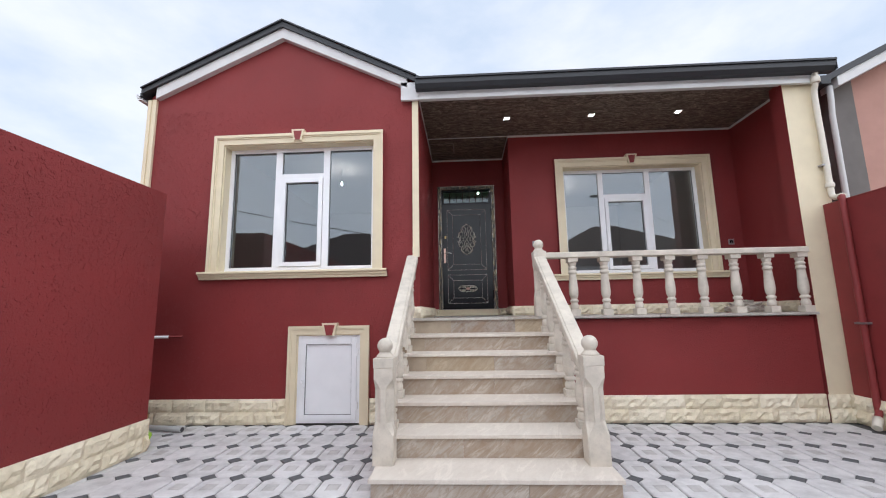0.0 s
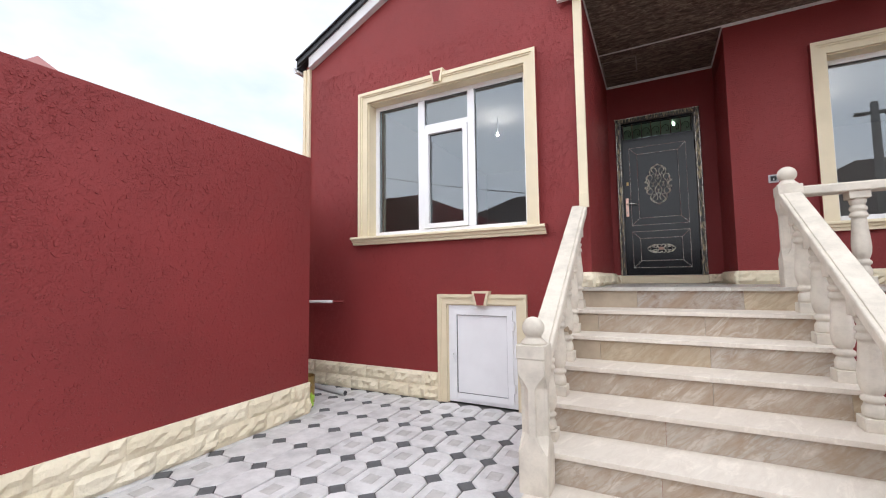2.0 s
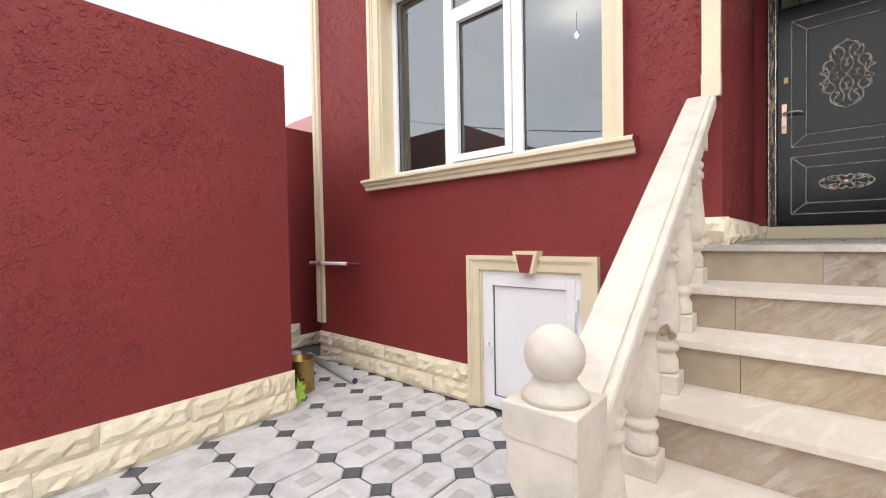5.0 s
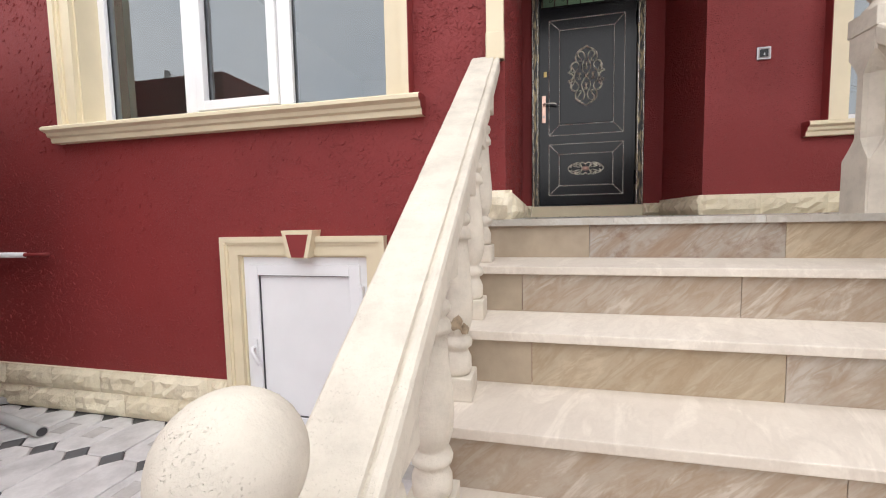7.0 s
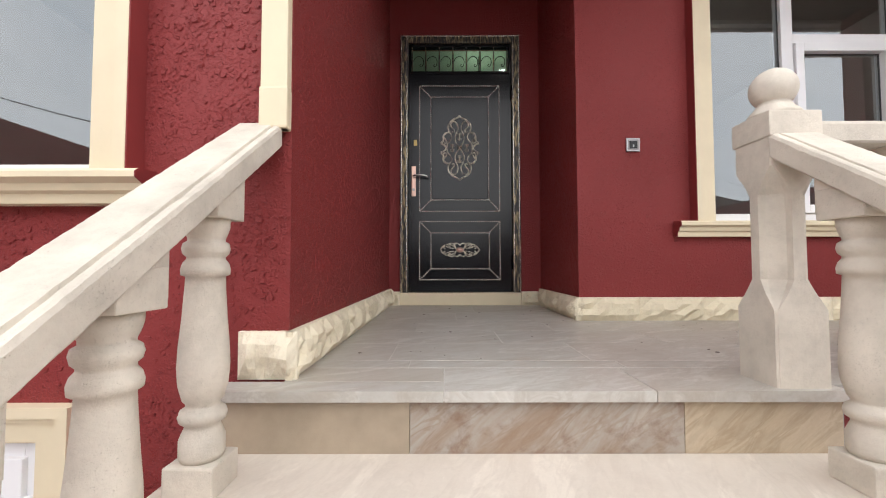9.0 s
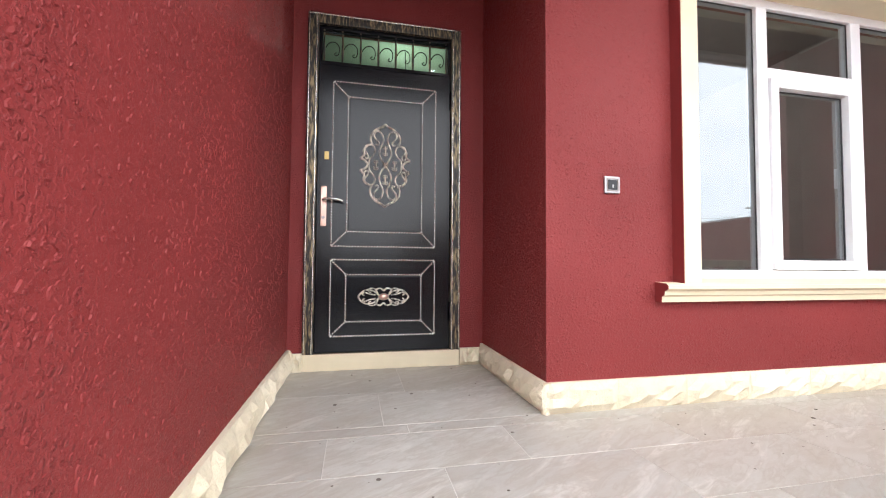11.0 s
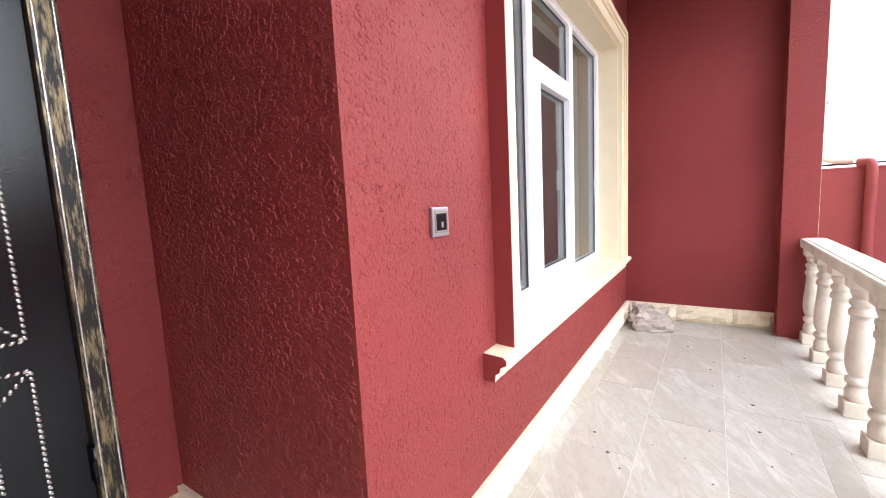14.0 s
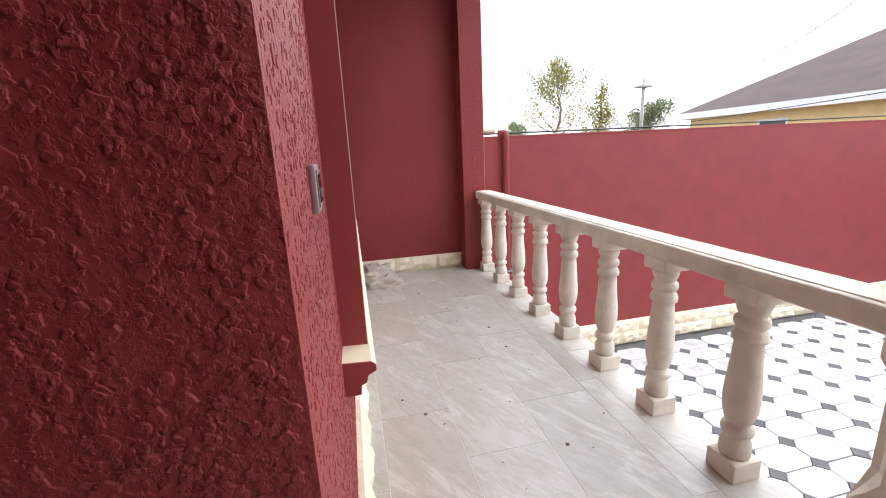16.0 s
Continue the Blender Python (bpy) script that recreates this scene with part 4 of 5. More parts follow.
OX, OZ, OS = 0.163, 2.62, 0.00152
orn = part("ornament", boxes((OX - 0.02, OX + 0.02, LY - 0.008, LY + 0.004, OZ - 0.02, OZ + 0.02), bevel=0.006), M_GOLD, leaf, "gold and black wrought cartouche")
quarter = [(0, 190), (14, 176), (40, 164), (62, 140), (66, 112), (58, 94)]
quarter2 = [(58, 94), (80, 86), (96, 66), (94, 44), (112, 27)]
quarter3 = [(112, 27), (94, 20), (82, 8), (78, 0)]
for sx in (1, -1):
    for sz in (1, -1):
        bm = bmesh.new()
        for q in (quarter, quarter2, quarter3):
            tube(bm, [(OX + sx * v.x * OS, LY - 0.008, OZ + sz * v.y * OS) for v in smooth([(a, b, 0) for a, b in q], 4, False)], 0.0078, 6)
        part("outline", bm, M_ORN, orn)
        bm = bmesh.new()
        for loop in ([(0, 2), (15, 22), (27, 50), (22, 80), (11, 104), (9, 122), (16, 144), (32, 156), (48, 148), (50, 130), (39, 114), (30, 102), (35, 91), (45, 96)], [(74, 0), (70, 24), (54, 44), (46, 62), (50, 82), (66, 92), (87, 85), (91, 66), (79, 47), (75, 34), (84, 27), (93, 35)]):
            tube(bm, [(OX + sx * v.x * OS, LY - 0.007, OZ + sz * v.y * OS) for v in smooth([(a, b, 0) for a, b in loop], 4, False)], 0.0062, 6)
        part("scroll", bm, M_ORN, orn)
for bx_, bz_ in ((0, 66), (0, -66), (42, 0), (-42, 0)):
    bm = bmesh.new()
    xx, zc_ = OX + bx_ * OS, OZ + bz_ * OS
    tube(bm, [(xx, LY - 0.006, zc_ - 0.036), (xx, LY - 0.009, zc_), (xx, LY - 0.006, zc_ + 0.036)], [0.004, 0.007, 0.004], 6)
    for j in (-2, -1, 1, 2):
        for sx in (1, -1):
            tube(bm, [(xx, LY - 0.006, zc_ + j * 0.012), (xx + sx * 0.012, LY - 0.008, zc_ + j * 0.012 + 0.007 * (1 if j > 0 else -1)), (xx + sx * 0.018, LY - 0.004, zc_ + j * 0.013 + 0.004)], [0.004, 0.0045, 0.002], 5)
    part("boss", bm, M_ORN, orn)
OX2, OZ2 = 0.163, 1.72
orn2 = part("ornament", lathe(bmesh.new(), [(0.001, -0.006), (0.028, -0.004), (0.03, 0.002), (0.024, 0.010), (0.012, 0.015), (0.001, 0.016)], 16), M_COPPER, leaf, "gold leaf plaque with a copper boss", at=Vector((OX2, LY - 0.002, OZ2)) - offset_of(leaf))
orn2.rotation_euler = (radians(90), 0, 0)
orn2.scale = (1.25, 0.8, 1)
bm = bmesh.new()
for sx in (1, -1):
    for sz in (1, -1):
        for loop, r in (([(18, 4), (45, 26), (80, 30), (104, 12), (112, 0)], 0.006), ([(24, 14), (40, 36), (62, 36), (66, 24), (54, 20)], 0.005), ([(34, 8), (60, 12), (84, 20), (92, 12), (84, 6)], 0.005), ([(0, 26), (14, 38), (30, 34), (34, 24)], 0.006)):
            tube(bm, [(OX2 + sx * v.x * OS, LY - 0.007, OZ2 + sz * v.y * OS) for v in smooth([(a, b, 0) for a, b in loop], 4, False)], r, 5)
part("leafwork", bm, M_ORN, leaf, "gold leaf scrollwork")
hp = part("handle_plate", boxes((-0.262, -0.222, LY - 0.012, LY, 2.19, 2.46), bevel=0.006), M_COPPER, leaf, "rose coloured metal handle plate")
part("lever", tube(bmesh.new(), smooth([(-0.24, LY - 0.01, 2.365), (-0.24, LY - 0.05, 2.365), (-0.21, LY - 0.058, 2.37), (-0.15, LY - 0.058, 2.367), (-0.115, LY - 0.055, 2.355)], 4, False), 0.0085), M_BEAD, hp, "curved brass lever")
part("cylinder", lathe(bmesh.new(), [(0.012, 0), (0.012, 0.008), (0.009, 0.012)], 12), M_STEEL, hp, at=Vector((-0.242, LY - 0.006, 2.25)) - offset_of(hp)).rotation_euler = (radians(90), 0, 0)
part("upper_lock", boxes((-0.243, -0.212, LY - 0.007, LY, 2.64, 2.695), bevel=0.004), M_BRASS, leaf, "small brass keyhole plate")
for z in (1.55, 3.05):
    part("hinge", tube(bmesh.new(), [(lx1 + 0.004, LY - 0.012, z), (lx1 + 0.004, LY - 0.012, z + 0.13)], 0.012, 10), M_BLACK, door)
setting("door_threshold", boxes((dx0, dx1, DOORWALL - 0.02, DOORWALL + 0.2, PORCH, dz0), bevel=0.006), M_CREAM, "cream painted threshold under the door", "threshold")

# ---- lamps, switches, pipes ----
dl = thing("downlight", (0.79, 6.36, CEIL), "small square recessed ceiling lamp, lit", "lamp", "porch downlights")
part("bezel", boxes((-0.046, -0.036, -0.046, 0.046, -0.008, 0), (0.036, 0.046, -0.046, 0.046, -0.008, 0), (-0.036, 0.036, -0.046, -0.036, -0.008, 0), (-0.036, 0.036, 0.036, 0.046, -0.008, 0)), M_WHITE, dl, at=(0, 0, 0))
part("diffuser", boxes((-0.036, 0.036, -0.036, 0.036, -0.005, -0.001)), M_LAMP, dl, "glowing white diffuser", at=(0, 0, 0))
for x in (2.03, 3.28):
    copy_thing(dl, pose(x, 6.36, CEIL))


def wall_plate(name, at, label):
    """A framed switch or socket plate on a wall that looks along -y."""
    th = thing(name, at, label, "switch")
    x, y, z = at
    part("plate", boxes((x - 0.043, x + 0.043, y - 0.012, y, z - 0.043, z + 0.043), bevel=0.004), M_STEEL, th, "grey metal plate")
    part("inner_frame", ring_frame(x - 0.032, x + 0.032, y - 0.015, y - 0.011, z - 0.032, z + 0.032, 0.004, 0), M_TRIM, th)
    part("rocker", boxes((x - 0.025, x + 0.025, y - 0.016, y - 0.0115, z - 0.025, z + 0.025), bevel=0.002), M_BLACK, th, "dark rocker")
    part("pilot", boxes((x - 0.004, x + 0.004, y - 0.018, y - 0.0155, z - 0.016, z + 0.0)), M_STEEL, th)


wall_plate("light_switch", (1.225, BACKWALL, 2.347), "framed grey light switch on the red porch wall")
wall_plate("light_switch", (4.2, BACKWALL, 2.30), "small grey socket on the red porch wall near the corner")

lamp = thing("pendant_bulb", (-2.25, 8.2, CEIL), "bare warm bulb hanging inside the room, lit", "lamp")
part("cord", tube(bmesh.new(), [(-2.25, 8.2, CEIL - 0.02), (-2.25, 8.2, 3.86)], 0.004, 6), M_WIRE, lamp)
part("bulb", lathe(bmesh.new(), [(0.008, 0.055), (0.009, 0.04), (0.014, 0.03), (0.016, 0.018), (0.012, 0.004), (0.003, 0)], 12, (-2.25, 8.2, 3.80)), M_BULB, lamp)
for bx_, by_, bz_ in ((2.0, 9.2, 3.95), (2.3, 9.9, 3.9), (0.45, 9.3, 3.85)):
    lamp = thing("pendant_bulb", (bx_, by_, CEIL), "bare warm bulb hanging inside the room, lit", "lamp")
    part("cord", tube(bmesh.new(), [(bx_, by_, CEIL - 0.02), (bx_, by_, bz_ + 0.055)], 0.004, 6), M_WIRE, lamp)
    part("bulb", lathe(bmesh.new(), [(0.008, 0.055), (0.009, 0.04), (0.014, 0.03), (0.016, 0.018), (0.012, 0.004), (0.003, 0)], 12, (bx_, by_, bz_)), M_HALL_BULB if bx_ < 1 else M_BULB, lamp)

dp = thing("downpipe", (4.55, 5.6, 2.6), "ivory plastic rainwater pipe at the porch corner", "pipe")
part("pipe", tube(bmesh.new(), smooth([(4.545, 5.55, 4.2), (4.545, 5.57, 4.05), (4.55, 5.61, 3.9), (4.56, 5.615, 3.2), (4.56, 5.615, 2.72), (4.56, 5.59, 2.60), (4.54, 5.44, 2.575)], 5, False), 0.033, 14), M_PVC, dp)
part("collar", lathe(bmesh.new(), [(0.042, 0), (0.05, 0.01), (0.05, 0.07), (0.042, 0.08)], 16, (4.545, 5.56, 4.06)), M_PVC, dp)
part("collar", lathe(bmesh.new(), [(0.04, 0), (0.046, 0.01), (0.046, 0.05), (0.04, 0.06)], 16, (4.56, 5.615, 2.72)), M_PVC, dp)
part("bracket", boxes((4.50, 4.60, 5.6, 5.667, 3.0, 3.02)), M_STEEL, dp)
rp = thing("fence_pipe", (4.43, 5.36, 0), "red painted rainwater pipe on the courtyard wall", "pipe")
part("pipe", tube(bmesh.new(), smooth([(4.49, 5.43, 2.545), (4.47, 5.39, 2.54), (4.44, 5.36, 2.49), (4.44, 5.36, 2.0), (4.44, 5.36, 0.35), (4.42, 5.33, 0.2), (4.36, 5.30, 0.1)], 5, False), 0.033, 12), M_REDPAINT, rp)
part("bracket", boxes((4.40, 4.48, 5.30, 5.42, 1.10, 1.12)), M_STEEL, rp)
part("outlet", tube(bmesh.new(), [(4.38, 5.31, 0.13), (4.30, 5.25, 0.05)], 0.043, 12), M_PVC, rp, "ivory outlet elbow")
tp_ = thing("wall_pipe", (-3.9, 5.64, 1.06), "white water pipe stub along the red wall", "pipe")
part("pipe", tube(bmesh.new(), [(-4.3, 5.635, 1.055), (-3.62, 5.635, 1.06)], 0.018, 10), M_WHITE, tp_)
part("elbow", tube(bmesh.new(), smooth([(-3.64, 5.635, 1.06), (-3.55, 5.637, 1.06), (-3.49, 5.65, 1.062), (-3.48, 5.68, 1.062)], 4, False), 0.013, 8), M_REDPAINT, tp_)
part("valve", boxes((-4.13, -4.07, 5.61, 5.66, 1.035, 1.08), bevel=0.006), M_COPPER, tp_, "pinkish valve")

# ---- courtyard walls ----
FENCE = -3.11
wall_shed = setting("wall_courtyard_west", boxes((-4.75, FENCE, -3.6, 4.73, 0, 2.63)), M_RED, "rough red stucco courtyard block", "wall")
wall_alley = setting("wall_alley", boxes((-5.0, -4.77, -3.6, 12.5, 0, 2.66)), M_RED, "red stucco boundary wall of the side passage", "wall")
wall_fence_east = setting("wall_courtyard_east", boxes((4.48, 4.7, -3.6, 5.66, 0, 2.50)), M_REDPAINT, "smooth red painted courtyard wall", "wall")
setting("wall_cap", boxes((4.475, 4.705, -3.6, 5.66, 2.50, 2.518), bevel=0.004), M_REDPAINT, "thin red coping of the courtyard wall", "trim")
setting("wall_street", boxes((-4.75, -1.8, -3.8, -3.6, 0, 2.4), (1.8, 4.7, -3.8, -3.6, 0, 2.4)), M_RED, "red stucco street wall", "wall")
gate = thing("courtyard_gate", (0, -3.7, 0), "plain dark metal courtyard gate, closed", "gate")
for a, b in ((-1.8, -0.01), (0.01, 1.8)):
    gl = part("gate_leaf", boxes((a, b, -3.72, -3.68, 0.05, 2.3), bevel=0.006), M_BROWN, gate)
    for k in range(8):
        xk = a + (b - a) * (k + 0.5) / 8
        part("rib", boxes((xk - 0.02, xk + 0.02, -3.68, -3.66, 0.1, 2.25), bevel=0.004), M_BROWN, gl)

# ---- ground ----
setting("ground", boxes((-400, 400, -400, 400, -0.5, -0.05)), M_SOIL, "dry ground of the neighbourhood", "ground")
pavement = setting("pavement", boxes((-4.78, 4.5, -3.6, 6.0, -0.05, -0.012), (-4.78, HX0, 6.0, 12.5, -0.05, -0.012)), M_JOINT, "sandy bed of the courtyard paving", "pavement")
setting("road", boxes((-60, 60, -6.1, -4.0, -0.049, -0.03)), M_CONC, "grey street in front of the courtyard", "road")

# ---- small loose things ----
lp = thing("loose_pipe", (-3.6, 5.45, 0.035), "grey plastic drain pipe lying on the paving", "pipe")
a, b = Vector((-3.17, 5.36, 0.032)), Vector((-4.15, 5.54, 0.032))
part("pipe", tube(bmesh.new(), [a, b], 0.032, 14), M_PIPE, lp)
part("socket", tube(bmesh.new(), [b, b + (b - a).normalized() * 0.09], 0.04, 14), M_PIPE, lp)
d = (b - a).normalized()
# Dark disc over the closed pipe end; its colour stands for shade inside.
part("bore", tube(bmesh.new(), [a - d * 0.001, a - d * 0.002], 0.026, 14), M_DARK, lp, "dark disc drawn for the shaded inside of the pipe")
lp2 = thing("loose_pipe", (-4.05, 5.35, 0.03), "short grey plastic pipe lying on the paving", "pipe")
part("pipe", tube(bmesh.new(), [(-4.25, 5.42, 0.03), (-3.95, 5.66, 0.03)], 0.028, 12), M_PIPE, lp2)
can = thing("paint_can", (-3.42, 4.98, 0), "gold tin paint can with a dark label", "can")
cx, cy = -3.42, 4.98
can.scale = (0.84, 0.84, 0.84)
can.location.x -= 0.045
part("can_body", lathe(bmesh.new(), [(0.138, 0), (0.141, 0.006), (0.136, 0.015), (0.136, 0.08), (0.138, 0.085), (0.136, 0.09), (0.136, 0.322), (0.142, 0.332), (0.142, 0.342), (0.131, 0.342), (0.131, 0.02)], 28, (cx, cy, 0)), M_TIN, can, "gold tin body")
part("label", tube(bmesh.new(), [(cx + 0.138 * math.cos(t), cy + 0.138 * math.sin(t), 0.155) for t in [radians(-75 + 6 * k) for k in range(11)]], 0.011, 4), M_TINDARK, can, "dark printed mark")
part("label", tube(bmesh.new(), [(cx + 0.138 * math.cos(t), cy + 0.138 * math.sin(t), 0.195) for t in [radians(-65 + 6 * k) for k in range(8)]], 0.010, 4), M_TINDARK, can, "dark printed mark")
part("seam", lathe(bmesh.new(), [(0.1365, 0.17), (0.1375, 0.172), (0.1375, 0.178), (0.1365, 0.18)], 28, (cx, cy, 0)), M_TIN, can)
part("paint_surface", lathe(bmesh.new(), [(0.130, 0.19), (0.130, 0.2)], 24, (cx, cy, 0)), M_TINDARK, can)
part("bail", tube(bmesh.new(), [(cx + 0.143 * math.cos(t), cy - 0.06 * math.sin(t), 0.25 - 0.10 * math.sin(t)) for t in [math.pi * k / 12 for k in range(13)]], 0.0025, 5), M_STEEL, can)
glove = thing("plastic_scrap", (-3.13, 4.86, 0), "crumpled lime green plastic scrap by the can", "scrap")
bm = bmesh.new()
bmesh.ops.create_icosphere(bm, subdivisions=3, radius=0.06)
for v in bm.verts:
    f = 1 + 1.6 * noise.noise(v.co * 38)
    v.co = Vector((v.co.x * 0.35 * f - 3.17, v.co.y * 0.55 * f + 4.82, max(0.0, 0.08 + v.co.z * 1.2 * f)))
part("crumpled_film", bm, M_LIME, glove)


def sack(at, w, d, h, turn, seed):
    """A folded, slumped cloth sack."""
    bm = bmesh.new()
    bmesh.ops.create_cube(bm, size=1)
    bmesh.ops.subdivide_edges(bm, edges=bm.edges, cuts=9, use_grid_fill=True)
    for v in bm.verts:
        u = v.co.copy()
        n = noise.fractal(Vector((u.x * 3 + seed, u.y * 3, u.z * 2)), 0.8, 2.0, 4)
        edge = 1 - 0.35 * max(abs(u.x), abs(u.y)) ** 4 * 8
        z = (u.z + 0.5) * h * (0.55 + 0.45 * edge) * (1 + 0.5 * n)
        wrinkle = 0.012 * math.sin(u.y * 34 + n * 9) * (u.z + 0.5)
        v.co = Vector((u.x * w * (1 + 0.16 * n), u.y * d * (1 + 0.2 * n), max(0, z + wrinkle)))
    for f in bm.faces:
        f.smooth = True
    bmesh.ops.transform(bm, matrix=Matrix.Translation(at) @ Matrix.Rotation(radians(turn), 4, "Z"), verts=bm.verts)
    return bm


rags = thing("sack_pile", (4.12, 6.75, PORCH), "folded dusty sacks piled in the porch corner", "sacks")
part("sack", sack((4.12, 6.74, PORCH), 0.38, 0.28, 0.075, 12, 1), M_SACK, rags)
part("sack", sack((4.14, 6.77, PORCH + 0.055), 0.30, 0.22, 0.06, -10, 5), M_SACK, rags)
part("sack", sack((4.19, 6.82, PORCH + 0.095), 0.16, 0.13, 0.06, 30, 9), M_SACK, rags)

rng = random.Random(11)
bm = bmesh.new()
for k in range(100):
    x, y = rng.uniform(-0.3, 4.1), rng.uniform(5.9, 6.9)
    if rng.random() < 0.3:
        x, y = rng.uniform(-0.35, 0.8), rng.uniform(6.0, 7.9)
    s = rng.uniform(0.002, 0.006) if rng.random() < 0.8 else rng.uniform(0.006, 0.011)
    lathe(bm, [(s * 0.9, 0), (s, s * 0.12), (s * 0.5, s * 0.3)], 5, (x, y, PORCH))
tagged(setting("floor_crumbs", bm, M_CRUMB, "dark crumbs and plaster specks scattered on the porch floor", "debris"), kind="stuff")

# ---- neighbours and distance ----


def hip_house(name, cx, cy, w, d, eave, ridge, wall_m, label, over=0.5, wins=(), roof_m=M_TILE, roof_label="brown hipped roof"):
    """A low house with a hipped roof; wins are (side, offset) with side 'x-', 'x+', 'y-', 'y+'."""
    th = thing(name, (cx, cy, 0), label, "house")
    part("wall", boxes((cx - w / 2, cx + w / 2, cy - d / 2, cy + d / 2, -0.05, eave)), wall_m, th)
    bm = bmesh.new()
    e = [bm.verts.new((cx + sx * (w / 2 + over), cy + sy * (d / 2 + over), eave + 0.12)) for sx, sy in ((-1, -1), (1, -1), (1, 1), (-1, 1))]
    if w >= d:
        r = [bm.verts.new((cx - (w - d) / 2 - 0.2, cy, ridge)), bm.verts.new((cx + (w - d) / 2 + 0.2, cy, ridge))]
        faces = ((e[0], e[1], r[1], r[0]), (e[1], e[2], r[1]), (e[2], e[3], r[0], r[1]), (e[3], e[0], r[0]))
    else:
        r = [bm.verts.new((cx, cy - (d - w) / 2 - 0.2, ridge)), bm.verts.new((cx, cy + (d - w) / 2 + 0.2, ridge))]
        faces = ((e[0], e[1], r[0]), (e[1], e[2], r[1], r[0]), (e[2], e[3], r[1]), (e[3], e[0], r[0], r[1]))
    for f in faces:
        bm.faces.new(f)
    bm.faces.new(e[::-1])
    part("roof", bm, roof_m, th, roof_label)
    x0, x1, y0, y1 = cx - w / 2 - over, cx + w / 2 + over, cy - d / 2 - over, cy + d / 2 + over
    part("fascia", boxes((x0 - 0.03, x0, y0, y1, eave - 0.06, eave + 0.17), (x1, x1 + 0.03, y0, y1, eave - 0.06, eave + 0.17), (x0, x1, y0 - 0.03, y0, eave - 0.06, eave + 0.17), (x0, x1, y1, y1 + 0.03, eave - 0.06, eave + 0.17)), M_FASCIA, th, "white eave board")
    for side, off, z in wins:
        if side == "y+":
            f = part("window", ring_frame(cx + off - 0.5, cx + off + 0.5, cy + d / 2, cy + d / 2 + 0.04, z, z + 0.8, 0.06, 0), M_FASCIA, th)
            part("pane", boxes((cx + off - 0.44, cx + off + 0.44, cy + d / 2, cy + d / 2 + 0.01, z + 0.06, z + 0.74)), M_DARK, f)
        else:
            xw = cx - w / 2
            f = part("window", boxes((xw - 0.04, xw, cy + off - 0.5, cy + off + 0.5, z, z + 0.8)), M_FASCIA, th)
            part("pane", boxes((xw - 0.05, xw - 0.04, cy + off - 0.44, cy + off + 0.44, z + 0.06, z + 0.74)), M_DARK, f)
    return th


hip_house("neighbour_house", 9.05, -12.2, 12.0, 11.0, 3.2, 6.5, M_YELLOW, "yellow rendered house with a brown hipped roof", 0.45, (("y+", 2.6, 2.1), ("y+", -1.6, 2.1)))
hip_house("neighbour_house", -6.5, -13.5, 9, 8, 3.4, 6.2, M_YELLOW, "rendered house with a brown hipped roof across the street", 0.5, (("y+", -2.0, 1.2), ("y+", 2.0, 1.2)))
hip_house("neighbour_house", -14.5, 12.2, 9, 6, 3.4, 6.3, M_PINK, "pink rendered house with a rose roof beyond the passage", 0.4, (), M_ROSE, "rose coloured hipped roof")
hip_house("neighbour_house", -12.5, 5.35, 5, 5, 3.4, 6.57, M_PINK, "pink rendered house with a rose roof beyond the courtyard block", 0.4, (), M_ROSE, "rose coloured hipped roof")

nb = thing("neighbour_house", (7.5, 6.6, 0), "pink rendered gabled house with a grey corner beyond the courtyard wall", "house")
part("wall", boxes((5.66, 10.5, 6.3, 12, -0.05, 4.5)), M_PINK, nb)
part("gable", prism(bmesh.new(), [(5.36, 4.5), (10.5, 4.5), (7.9, 5.75)], "y", 6.3, 6.5), M_PINK, nb)
part("corner", boxes((5.34, 5.66, 6.27, 12, -0.05, 4.5)), M_GREY, nb, "grey rendered corner")
bm = bmesh.new()
prism(bm, [(5.1, 4.33), (7.9, 5.72), (7.9, 5.82), (5.1, 4.42)], "y", 6.0, 12)
prism(bm, [(7.9, 5.72), (10.7, 4.33), (10.7, 4.42), (7.9, 5.82)], "y", 6.0, 12)
nr = part("roof", bm, M_ROOF, nb, "black metal gable roof")
part("verge", prism(bmesh.new(), [(5.25, 4.26), (7.9, 5.6), (7.9, 5.73), (5.25, 4.4)], "y", 6.02, 6.3), M_FASCIA, nr, "white boxed verge")
part("gutter", prism(bmesh.new(), [(5.0, 4.28), (5.12, 4.28), (5.14, 4.4), (4.98, 4.4)], "y", 5.98, 12), M_ROOF, nr)
part("downpipe", tube(bmesh.new(), [(5.20, 6.1, 4.3), (5.21, 6.12, 4.1), (5.22, 6.15, 3.9), (5.22, 6.15, 2.0), (5.22, 6.15, 0.1)], 0.036, 10), M_FASCIA, nb)


